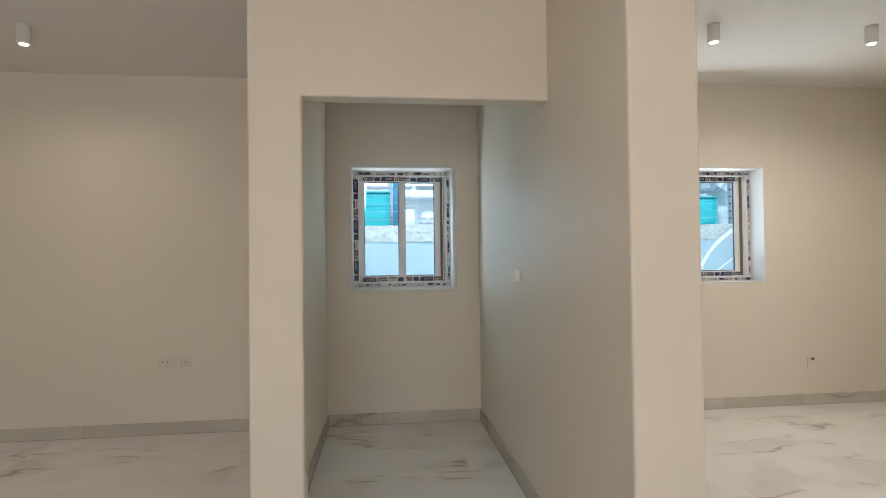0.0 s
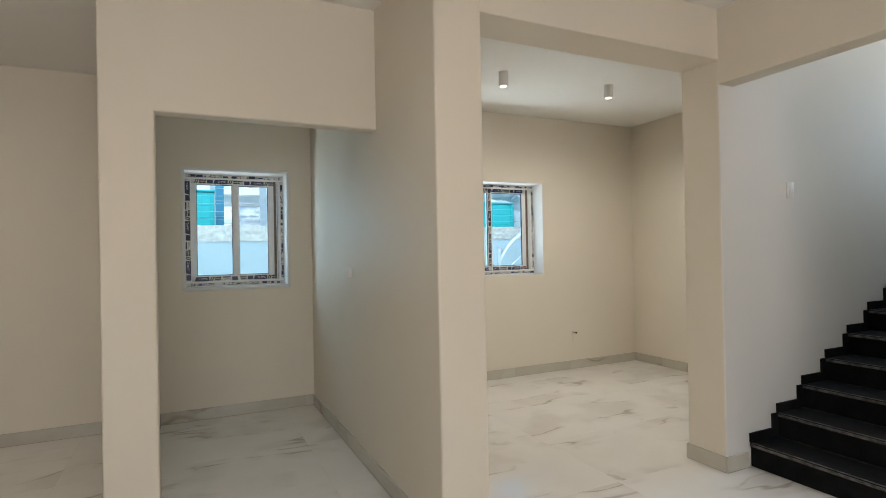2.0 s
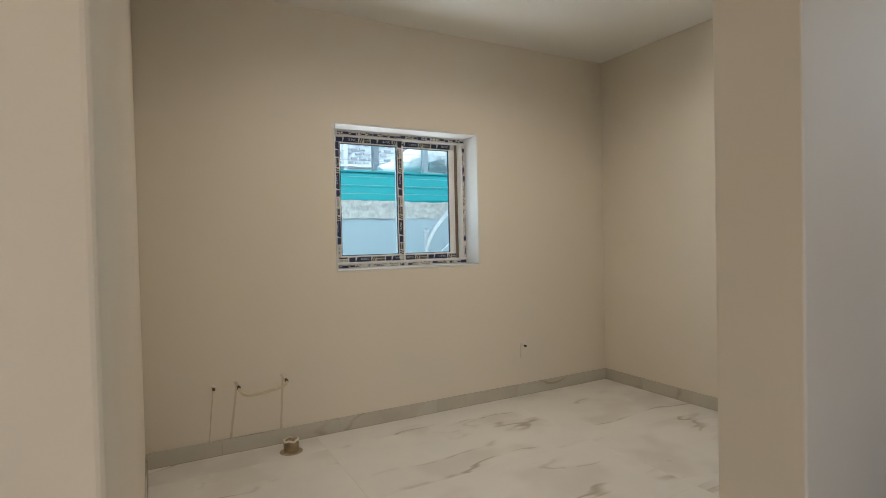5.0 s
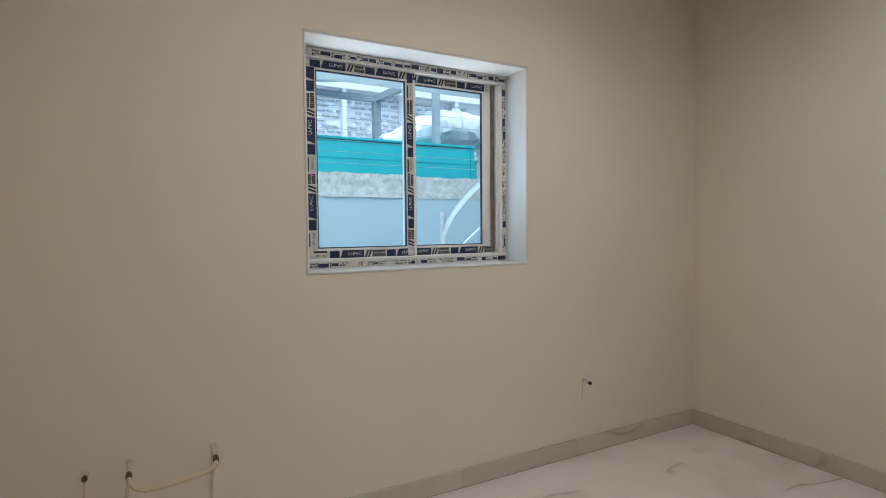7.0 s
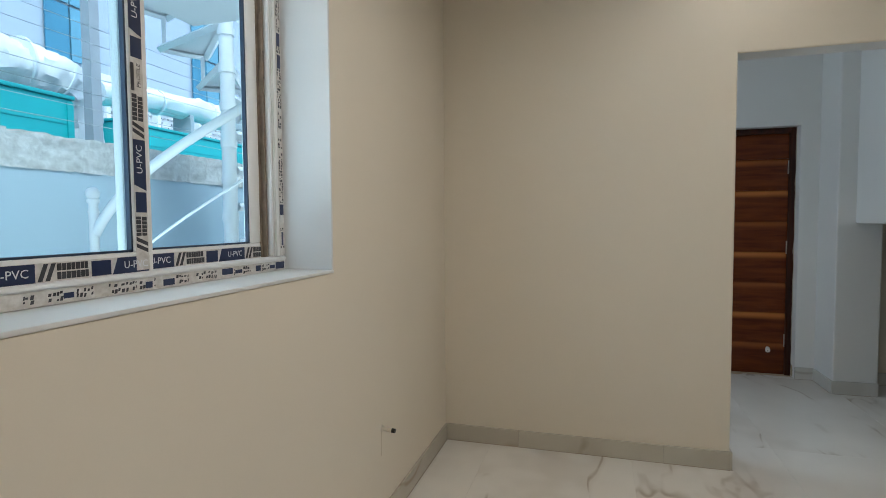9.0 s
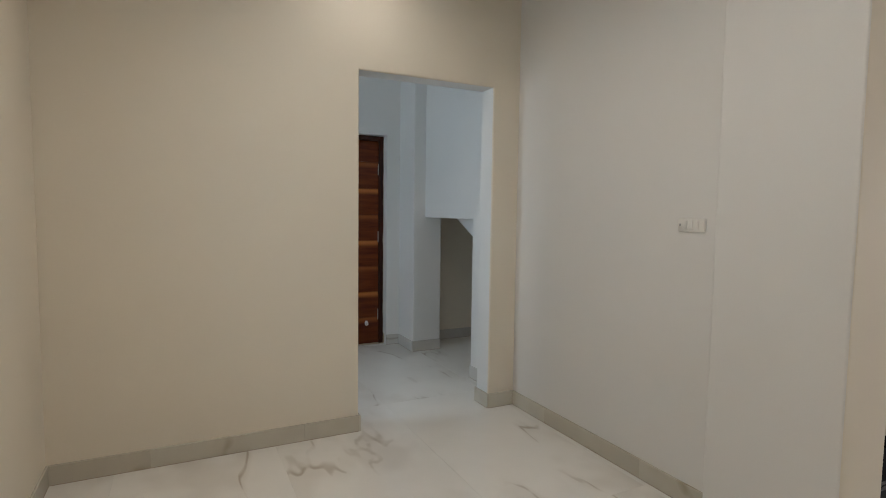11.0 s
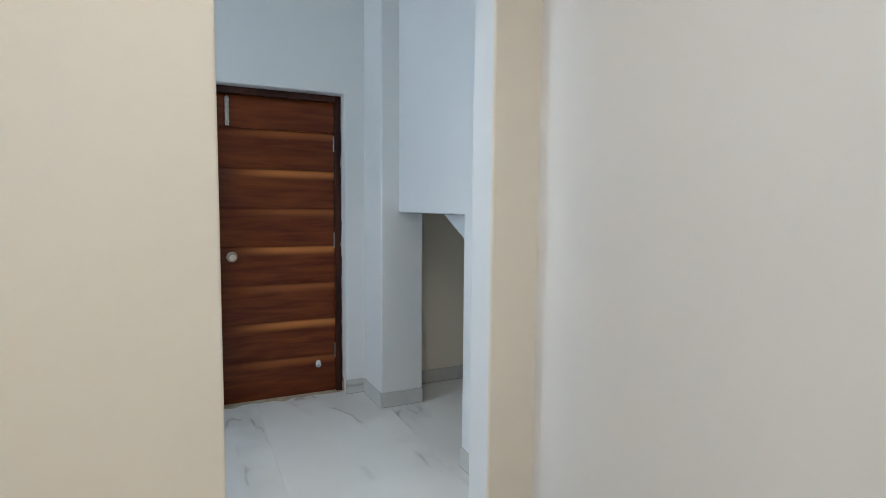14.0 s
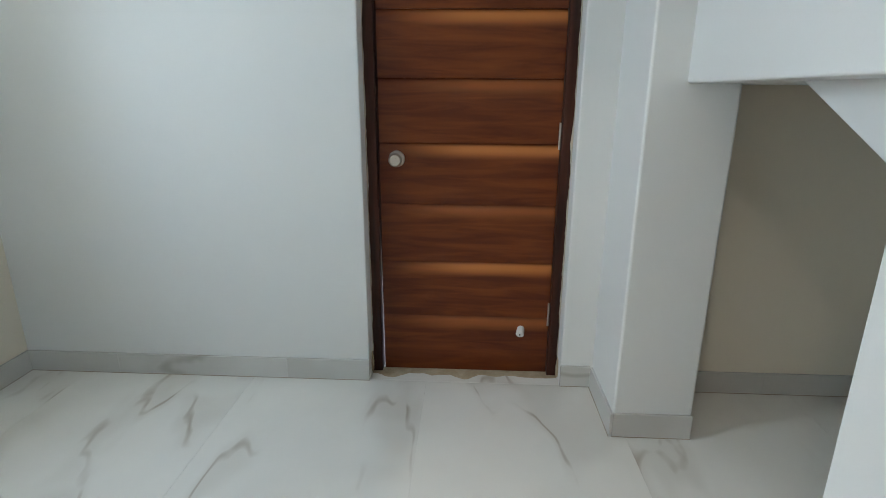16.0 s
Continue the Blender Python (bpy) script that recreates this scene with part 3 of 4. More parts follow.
# ---- wooden door of the hall ----
def hall_door():
    d = thing("door_1", "closed dark varnished wooden door with horizontal grooves and a round knob", "door", (2.05, -2.055, 0), kind="structure")
    y0, y1, top = -2.486, -1.625, 2.110
    for nm, q in (("frame_jamb", (y0, y0 + 0.045, 0, top)), ("frame_jamb", (y1 - 0.045, y1, 0, top)), ("frame_head", (y0 + 0.045, y1 - 0.045, top - 0.045, top))):
        bm = bmesh.new()
        box(bm, 2.035, 2.14, *q)
        part(nm, soften(bm, 0.005), FRAME_WOOD, d)
    leaf = thing("leaf", "", "", (2.08, -2.055, 0.012))
    leaf.parent = d
    leaf.matrix_parent_inverse = d.matrix_world.inverted()
    ly0, ly1, lt = y0 + 0.047, y1 - 0.054, top - 0.0455
    z, n, h = 0.0035, 8, 0.2625
    for i in range(n):
        a, b = z + i * h + (0.013 if i else 0), min(z + (i + 1) * h + 0.013, lt)
        # each board leans back a little towards a rounded top edge
        prof = [(2.066, a), (2.064, a + 0.006), (2.062, (a + b) / 2), (2.063, b - 0.034), (2.067, b - 0.018), (2.076, b), (2.105, b), (2.105, a)]
        bm = bmesh.new()
        put = [[bm.verts.new((u, yy, v)) for u, v in prof] for yy in (ly0, ly1)]
        bm.faces.new(put[0][::-1])
        bm.faces.new(put[1])
        for k in range(len(prof)):
            q = (k + 1) % len(prof)
            bm.faces.new((put[0][k], put[0][q], put[1][q], put[1][k]))
        bmesh.ops.recalc_face_normals(bm, faces=bm.faces[:])
        # painted highlights, strong and faint by turns; the top board has none
        part("board", bm, DOOR_WOOD if i == n - 1 else (GLINT_BOARD if i % 2 else FAINT_GLINT_BOARD), leaf)
    bm = bmesh.new()
    # the leaf has shrunk from its frame: the gap widens towards the floor
    prism(bm, [(ly1, lt), (ly1, 0.0035), (ly1 + 0.0015, 0.0035), (y1 - 0.0455, 0.86), (y1 - 0.0455, lt)], "x", 2.075, 2.104)
    part("edge_strip", bm, FRAME_WOOD, leaf)
    # ragged plaster along the frame and lumps of mortar at its feet
    rag = random.Random(21)
    for y, way in ((y0, 1), (y1, -1)):
        bm = bmesh.new()
        pts = [(y - way * 0.0005, 0.105 + 2.0 * i / 130) for i in range(131)]
        out = [(y + way * (0.001 + 0.007 * max(0.0, 0.3 + noise.noise(Vector((way, z * 7, 0)))) + rag.uniform(0, 0.0025)), z) for _, z in pts]
        vs = [[bm.verts.new((x, yy, z)) for yy, z in line] for x, line in ((2.034, pts), (2.0325, out), (2.0352, out))]
        for i in range(130):
            bm.faces.new((vs[0][i], vs[0][i + 1], vs[1][i + 1], vs[1][i]))
            bm.faces.new((vs[1][i], vs[1][i + 1], vs[2][i + 1], vs[2][i]))
        part("plaster_edge", bm, PATCH, d, "ragged pale plaster edge")
        bm = bmesh.new()
        for v in ball(bm, (0, 0, 0), 1.0, 14):
            v.co = Vector((2.018, y - way * 0.002, 0.05)) + Vector((v.co.x * 0.018, v.co.y * 0.010, v.co.z * 0.050)) * (1 + 0.5 * noise.noise(v.co * 2.3 + Vector((way, 0, 0))))
        part("mortar", bm, DUST, d, "brown mortar lump at the jamb's foot")
    for hz in (0.30, 1.10, 1.78):
        bm = bmesh.new()
        rod(bm, (2.058, y0 + 0.05, hz - 0.055), (2.058, y0 + 0.05, hz + 0.055), 0.005, seg=12)
        for k in (-0.02, 0.02):
            rod(bm, (2.058, y0 + 0.05, hz + k - 0.001), (2.058, y0 + 0.05, hz + k + 0.001), 0.006, seg=12)
        part("hinge", bm, STEEL, d, "small steel hinge")
    knob = bmesh.new()
    rod(knob, (2.066, -1.752, 1.0), (2.056, -1.752, 1.0), 0.036, 0.033, 28)
    rod(knob, (2.056, -1.752, 1.0), (2.03, -1.752, 1.0), 0.013, seg=20)
    rod(knob, (2.035, -1.752, 1.0), (2.012, -1.752, 1.0), 0.020, 0.029, 28)
    rod(knob, (2.012, -1.752, 1.0), (1.998, -1.752, 1.0), 0.029, 0.022, 28)
    rod(knob, (1.998, -1.752, 1.0), (1.994, -1.752, 1.0), 0.010, seg=16)
    part("knob", knob, STEEL, leaf, "round brushed steel knob")
    bm = bmesh.new()
    box(bm, 2.058, 2.065, -1.752, -1.727, 1.86, 2.045)
    rod(bm, (2.052, -1.7395, 1.875), (2.052, -1.7395, 2.05), 0.006, seg=12)
    for k in (1.88, 1.95, 2.02):
        box(bm, 2.044, 2.06, -1.753, -1.726, k, k + 0.014)
    part("tower_bolt", soften(bm, 0.001, 1), STEEL, leaf, "steel tower bolt")
    bm = bmesh.new()
    rod(bm, (2.066, -2.315, 0.225), (2.03, -2.308, 0.212), 0.016, 0.019, 24)
    rod(bm, (2.03, -2.308, 0.212), (2.026, -2.307, 0.2105), 0.019, 0.016, 24)
    part("door_stop", bm, PLASTIC, leaf, "white plastic door stop")
    bm = bmesh.new()
    rod(bm, (2.0262, -2.307, 0.2105), (2.0245, -2.3068, 0.210), 0.004, seg=12)
    part("screw_hole", bm, DARK, leaf)
    return d


hall_door()


def entrance_door():
    d = thing("door_2", "dark stained wooden door in a wooden frame, recessed in the wall", "door", (-1.75, -4.775, 0), kind="structure")
    for q in ((-4.385, -4.302, 0, 2.118), (-5.248, -5.165, 0, 2.118), (-5.165, -4.385, 2.03, 2.118)):
        bm = bmesh.new()
        box(bm, -1.885, -1.66, *q)
        part("door_frame", soften(bm, 0.006), DOOR_WOOD, d)
    bm = bmesh.new()
    box(bm, -1.70, -1.655, -5.163, -4.387, 0.01, 2.028)
    leaf = part("leaf", soften(bm, 0.004), FRAME_WOOD, d)
    for hz in (0.25, 1.05, 1.8):
        bm = bmesh.new()
        rod(bm, (-1.707, -4.40, hz - 0.06), (-1.707, -4.40, hz + 0.06), 0.009, seg=12)
        part("hinge", bm, BRASS, leaf, "brass hinge")


entrance_door()


# ---- stair ----
NOSE, GO, RISE, STEPS = -1.926, 0.2835, 0.157, 10
SY0, SY1 = -3.918, -2.907


def granite_stair():
    s = thing("staircase", "black granite stair that climbs between two plaster walls", "staircase", (NOSE, -3.41, 0), kind="structure")
    land_x = NOSE + GO * (STEPS - 1)
    base = [(NOSE + 0.03, 0.0)]
    for k in range(1, STEPS + 1):
        x = NOSE + 0.03 + GO * (k - 1)
        base += [(x, RISE * k - 0.032), (x + GO, RISE * k - 0.032)]
    base = base[:-1] + [(1.953, RISE * STEPS - 0.032), (1.953, 1.306), (1.24, 1.306), (-1.37, 0.0)]
    bm = bmesh.new()
    prism(bm, base, "y", SY0 + 0.001, SY1 - 0.001)
    part("core", bm, WHITE_PAINT, s, "white painted stair slab")
    for k in range(1, STEPS + 1):
        x = NOSE + GO * (k - 1)
        z = RISE * k
        x2 = x + GO + 0.03 if k < STEPS else 1.95
        bm = bmesh.new()
        box(bm, x, x2, SY0 + 0.002, SY1 - 0.002, z - 0.03, z)
        part("tread", soften(bm, 0.006, 3), GRANITE, s)
        bm = bmesh.new()
        box(bm, x + 0.014, x + 0.029, SY0 + 0.002, SY1 - 0.002, z - RISE + 0.001, z - 0.031)
        part("riser", bm, GRANITE, s)
        bm = bmesh.new()
        box(bm, x - 0.0015, x + 0.010, SY0 + 0.004, SY1 - 0.004, z - 0.023, z - 0.006)
        box(bm, x + 0.003, x + 0.019, SY0 + 0.004, SY1 - 0.014, z - 0.002, z + 0.0006)
        box(bm, x2 - 0.046, x2 - 0.040, SY0 + 0.012, SY1 - 0.014, z - 0.002, z + 0.0006)
        part("nosing_edge", bm, GRANITE_EDGE, s, "paler worn nosing edge")
        for ya, yb in ((SY1 - 0.012, SY1 + 0.001), (SY0 - 0.001, SY0 + 0.012)):
            x3 = x + GO + 0.006 if k < STEPS else 1.95
            bm = bmesh.new()
            box(bm, x + 0.002, x3, ya, yb, z + 0.001, z + 0.062)
            if k < STEPS:
                box(bm, x3 - 0.06, x3, ya + 0.0005, yb - 0.0005, z + 0.0615, z + RISE)
            part("stair_skirting", bm, GRANITE, s)
    return s


granite_stair()


# ---- lamps, switches, pipes ----
def surface_downlight(x, y, top, power):
    d = thing("ceiling_light", "small white cylinder downlight on the ceiling, glowing faintly", "lamp", (x, y, top), group="surface downlights")
    bm = bmesh.new()
    rod(bm, (x, y, top - 0.008), (x, y, top), 0.043, seg=32)
    part("base", bm, PLASTIC, d)
    bm = bmesh.new()
    rod(bm, (x, y, top - 0.125), (x, y, top - 0.008), 0.041, seg=32)
    part("housing", soften(bm, 0.003), PLASTIC, d)
    bm = bmesh.new()
    rod(bm, (x, y, top - 0.1275), (x, y, top - 0.1252), 0.026, seg=24)
    part("lens", bm, GLOW, d, "warm glowing lens")
    lamp("downlight_beam", "SPOT", look((x, y, top - 0.135), (x, y, 0)), power, WARM, cone=172)
    return d


for x, y, power in ((-2.703, -1.205, 11), (-1.554, -1.275, 18)):
    surface_downlight(x, y, TOP - 0.001, power)
# extra unseen downlight, added to brighten the kitchen's east wall
surface_downlight(-0.42, -1.62, TOP - 0.001, 4.5)
# only the first is ever in view; the other four are added fill
for x, y in ((-7.33, -0.93), (-5.2, -3.6), (-3.1, -4.6), (-7.3, -4.6), (-5.2, -7.0)):
    surface_downlight(x, y, 2.984, 5.5)


def plate(name, label, category, centre, size, normal, keys, group="", mat=PLASTIC, proud=0.0):
    """A wall plate of (width, height), whose front looks along normal, with a row of rocker keys."""
    m = Matrix.Translation(centre) @ Vector(normal).to_track_quat("Z", "Y").to_matrix().to_4x4()
    w, h = size
    t = new(name)
    t.matrix_world = m
    tagged(t, label, category, group)

    def add(nm, q, mat, r, lab=""):
        bm = bmesh.new()
        box(bm, *q)
        o = new(nm, mesh(nm, soften(bm, r) if r else bm, mat))
        o.matrix_world = m
        o.parent = t
        o.matrix_parent_inverse = t.matrix_world.inverted()
        tagged(o, lab)
    add("faceplate", (-w / 2, w / 2, -h / 2, h / 2, 0, 0.009 + proud), mat, 0.003)
    for kw_, kh, kx, mat, nm in keys:
        add(nm, (kx - kw_ / 2, kx + kw_ / 2, -kh / 2, kh / 2, 0.0085 + proud, 0.0125 + proud), mat, 0.001)
    return t


plate("light_switch", "white plastic wall switch plate", "switch", (-4.169, -1.385, 1.312), (0.056, 0.074), (-1, 0, 0), [(0.03, 0.05, 0, PLASTIC, "rocker")], proud=0.018)
plate("light_switch", "white plastic wall switch plate above the stair", "switch", (-1.440, -2.906, 1.838), (0.076, 0.115), (0, -1, 0), [(0.034, 0.06, 0, PALE_PLASTIC, "rocker"), (0.005, 0.046, -0.012, GREY_STEEL, "groove"), (0.005, 0.046, 0.012, GREY_STEEL, "groove")])
plate("light_switch", "wide white wall plate with four rocker switches", "switch", (-1.427, -2.726, 1.318), (0.146, 0.062), (0, 1, 0),
      [(0.005, 0.012, -0.060, GREY_STEEL, "indicator")] + [(0.027, 0.040, -0.034 + 0.03 * i, PALE_PLASTIC, "rocker") for i in range(4)], mat=PALE_PLASTIC)
plate("wall_socket", "white double wall socket plate", "socket", (-6.798, -0.001, 0.598), (0.146, 0.086), (0, -1, 0),
      [(0.006, 0.016, -0.04, DARK, "socket_slot"), (0.006, 0.016, 0.0, DARK, "socket_slot"), (0.016, 0.024, 0.045, CREAM_PLASTIC, "rocker")], mat=CREAM_PLASTIC)
plate("wall_socket", "white single wall socket plate", "socket", (-6.655, -0.001, 0.596), (0.086, 0.086), (0, -1, 0), [(0.006, 0.014, 0.0, DARK, "socket_slot"), (0.016, 0.02, 0.025, CREAM_PLASTIC, "rocker")], mat=CREAM_PLASTIC)


def pipe_stub(x, z, dark_end, out):
    s = thing("pipe_stub", "cream plastic water pipe stub with dark cap in the wall", "pipe", (x, 0, z))
    bm = bmesh.new()
    rod(bm, (x, 0.002, z), (x, -out + 0.016, z - 0.06 * out), 0.009, seg=16)
    rod(bm, (x, 0.002, z), (x, -0.006, z), 0.016, 0.013, 16)
    part("stub", bm, CREAM_PLASTIC, s)
    bm = bmesh.new()
    rod(bm, (x, -out + 0.016, z - 0.06 * out), (x, -out, z - 0.06 * out - 0.001), 0.0105, seg=6)
    part("end_cap", bm, DARK if dark_end else BRONZE, s, "dark threaded cap")
    return s


pipe_stub(-1.007, 0.446, True, 0.062)
pipe_stub(-3.51, 0.452, False, 0.045)
pipe_stub(-3.365, 0.462, False, 0.105)
pipe_stub(-3.065, 0.470, False, 0.120)
hose = thing("flexible_hose", "cream flexible hose that joins two pipe stubs", "hose", (-3.21, -0.12, 0.42))
bm = bmesh.new()
ends = [(-3.365, -0.104, 0.450), (-3.362, -0.122, 0.437), (-3.345, -0.134, 0.414), (-3.31, -0.140, 0.402), (-3.26, -0.142, 0.402), (-3.20, -0.143, 0.409),
        (-3.14, -0.143, 0.419), (-3.09, -0.142, 0.428), (-3.069, -0.138, 0.440), (-3.065, -0.122, 0.455)]
tube(bm, ends, 0.0095)
part("tube", bm, HOSE, hose)
for x, y, z in ((-3.365, -0.100, 0.4525), (-3.065, -0.116, 0.459)):
    bm = bmesh.new()
    rod(bm, (x, y, z), (x, y - 0.012, z - 0.005), 0.0125, seg=6)
    part("nut", bm, BRONZE, hose, "tarnished nut")
drain = thing("drain_stub", "drain pipe stub stuffed with stained paper, on the floor", "pipe", (-3.06, -0.187, 0))
bm = bmesh.new()
rod(bm, (-3.06, -0.187, 0), (-3.06, -0.187, 0.075), 0.050, seg=28)
for v in bm.verts:
    v.co += noise.noise_vector(v.co * 40) * 0.005
part("pipe", bm, PAPER, drain)
bm = bmesh.new()
tube(bm, [(-3.06 + 0.046 * math.cos(a * 0.35), -0.187 + 0.046 * math.sin(a * 0.35), 0.078 + 0.006 * math.sin(a * 1.7)) for a in range(19)], 0.007, 8)
part("torn_rim", bm, CREAM_PLASTIC, drain, "torn pale rim")
rng = random.Random(4)
bm = bmesh.new()
vs = ball(bm, (-3.06, -0.187, 0.07), 0.042, 18)
for v in vs:
    v.co += Vector([rng.uniform(-0.006, 0.006) for _ in range(3)])
    v.co.z = 0.062 + (v.co.z - 0.062) * 0.45
part("stuffing", bm, PAPER, drain, "crumpled brown paper")
bm = bmesh.new()
rod(bm, (-3.06, -0.187, 0.0005), (-3.06, -0.187, 0.004), 0.075, 0.07, 24)
part("cement_ring", bm, DUST, drain)


def stub_shadow(x, z0, z1, lean, width, seed):
    """A shadow painted on the wall under a pipe, a shade darker than the paint."""
    bm = bmesh.new()
    n = 14
    vs = []
    for i in range(n + 1):
        u = i / n
        c = x + lean * (1 - u) + 0.003 * noise.noise(Vector((seed, u * 6, 0)))
        w = width * (0.7 + 0.5 * noise.noise(Vector((seed + 4, u * 9, 0))) + 0.3)
        vs.append([bm.verts.new((c + e * w / 2, -0.0012, z0 + (z1 - z0) * u)) for e in (-1, 1)])
    for p, q in zip(vs, vs[1:]):
        bm.faces.new((p[0], p[1], q[1], q[0]))
    structure("stub_shadow", bm, SHADOW_STRIP, "darker wall strip, painted as the shadow under a pipe stub", "scar")


stub_shadow(-3.365, 0.101, 0.45, -0.045, 0.014, 1)
stub_shadow(-3.065, 0.101, 0.46, -0.02, 0.014, 2)
stub_shadow(-1.015, 0.33, 0.44, -0.004, 0.008, 3)
stub_shadow(-3.512, 0.101, 0.44, -0.03, 0.008, 4)

# ---- outside ----
bm = bmesh.new()
box(bm, -400, 400, -400, 400, -0.60, -0.20)
structure("ground", bm, PAVING, "bare concrete ground outside", "ground")


def boundary_wall():
    w = thing("boundary_wall", "pale blue-grey rendered yard wall with rough bare concrete top course", "wall", (-2, 2.08, -0.2), kind="structure")
    bm = bmesh.new()
    box(bm, -14, 9, 1.985, 2.16, -0.2, 1.640)
    part("wall_face", bm, YARD_PAINT, w)
    rng = random.Random(11)
    x = -14.0
    while x < 9:
        l = rng.uniform(0.38, 0.46)
        bm = bmesh.new()
        box(bm, x, x + l + 0.002, 1.980 + rng.uniform(-0.003, 0.003), 2.165, 1.638, 1.838 + rng.uniform(-0.006, 0.008))
        bmesh.ops.subdivide_edges(bm, edges=bm.edges[:], cuts=9, use_grid_fill=True)
        for v in bm.verts:
            n = noise.noise_vector(v.co * 9) * 0.6 + noise.noise_vector(v.co * 31) * 0.8
            v.co += Vector((0, n.y * 0.012, n.z * 0.013 if v.co.z > 1.7 else n.z * 0.008))
        part("concrete_block", bm, CONCRETE, w)
        x += l
    return w


boundary_wall()


def electric_fence():
    f = thing("electric_fence", "thin wire security fence with black insulators on the yard wall", "fence", (-0.53, 2.0, 1.84))
    for px in (-6.9, -0.40, 3.4):
        bm = bmesh.new()
        box(bm, px - 0.011, px + 0.011, 1.99, 2.012, 1.60, 2.53)
        post = part("post", bm, GREY_STEEL, f)
        for k in range(7):
            bm = bmesh.new()
            z = 1.92 + k * 0.095
            rod(bm, (px, 1.992, z), (px, 1.962, z), 0.011, 0.008, 12)
            rod(bm, (px, 1.975, z), (px, 1.970, z), 0.013, seg=12)
            part("insulator", bm, DARK, post)
    for k in range(7):
        bm = bmesh.new()
        z = 1.92 + k * 0.095
        tube(bm, [(-14 + 23 * i / 12, 1.965, z + 0.004 * math.sin(i * 2.1 + k)) for i in range(13)], 0.0022, 5)
        part("wire", bm, WIRE, f)


electric_fence()


def metal_box(x0, x1, y0, y1, z0, z1):
    b = thing("metal_container", "teal painted sheet metal container behind the yard wall", "container", ((x0 + x1) / 2, (y0 + y1) / 2, z0), group="teal containers")
    bm = bmesh.new()
    box(bm, x0, x1, y0, y1, z0, z1 - 0.032)
    part("body", soften(bm, 0.01), TEAL, b)
    bm = bmesh.new()
    box(bm, x0 - 0.012, x1 + 0.012, y0 - 0.014, y1 + 0.012, z1 - 0.032, z1)
    part("rim", soften(bm, 0.008), TEAL, b)
    for z in (z1 - 0.22, z1 - 0.40, z1 - 0.58):
        bm = bmesh.new()
        box(bm, x0 + 0.02, x1 - 0.02, y0 - 0.003, y0 + 0.002, z - 0.005, z + 0.005)
        part("rib", bm, TEAL, b)
    for x in (x0 + 0.03, x1 - 0.03):
        bm = bmesh.new()
        box(bm, x - 0.025, x + 0.025, y0 - 0.014, y0 + 0.002, z0, z1 - 0.05)
        part("corner_post", bm, TEAL, b)


metal_box(-3.3, 0.13, 3.05, 4.4, -0.2, 2.335)
metal_box(-9.2, -4.91, 3.10, 4.4, -0.2, 2.41)
metal_box(1.27, 4.6, 3.9, 5.0, -0.2, 2.43)


def insulated_duct(label, base, path, seed, straps, feet=()):
    """A lagged pipe along (x, y, z, r) points, wrapped in white sheet with creases and ties."""
    t = thing("insulated_duct", label, "duct", base, group="insulated ducts")
    pts = []
    for i in range(len(path) - 1):
        p0, p1, p2, p3 = (Vector(path[min(max(j, 0), len(path) - 1)]) for j in (i - 1, i, i + 1, i + 2))
        for q in range(8):
            u = q / 8
            pts.append(0.5 * (2 * p1 + (p2 - p0) * u + (2 * p0 - 5 * p1 + 4 * p2 - p3) * u * u + (3 * p1 - p0 - 3 * p2 + p3) * u ** 3))
    pts.append(Vector(path[-1]))
    bm = bmesh.new()
    seg, rings = 26, []
    for i, p in enumerate(pts):
        d = (pts[min(i + 1, len(pts) - 1)].xyz - pts[max(i - 1, 0)].xyz).normalized()
        side = d.cross(Vector((0, 1, 0)))
        side = side.normalized() if side.length > 0.05 else Vector((0, 0, 1))
        other = side.cross(d)
        ring = []
        for k in range(seg):
            a = 2 * math.pi * k / seg
            w = side * math.cos(a) + other * math.sin(a)
            c = p.xyz + w * p.w
            f = 1 + 0.26 * noise.noise(c * 3.6 + Vector((seed, 0, 0))) - 0.30 * abs(noise.noise(c * 8.0 + Vector((0, seed, 0)))) + 0.05 * noise.noise(c * 22)
            ring.append(bm.verts.new(p.xyz + w * p.w * f))
        rings.append(ring)
    for u, v in zip(rings, rings[1:]):
        for k in range(seg):
            bm.faces.new((u[k], u[(k + 1) % seg], v[(k + 1) % seg], v[k]))
    bm.faces.new(rings[0][::-1])
    bm.faces.new(rings[-1])
    bmesh.ops.recalc_face_normals(bm, faces=bm.faces[:])
    part("lagging", bm, FABRIC, t)
    for i in straps:
        p, d = pts[i], (pts[i + 1].xyz - pts[i - 1].xyz).normalized()
        bm = bmesh.new()
        rod(bm, p.xyz - d * 0.012, p.xyz + d * 0.012, p.w * 1.03, seg=26)
        part("strap", bm, OUTER, t)
    for x, y, z0, z1 in feet:
        bm = bmesh.new()
        box(bm, x - 0.03, x + 0.03, y - 0.14, y + 0.14, z0, z1)
        part("stand", bm, GREY_STEEL, t)


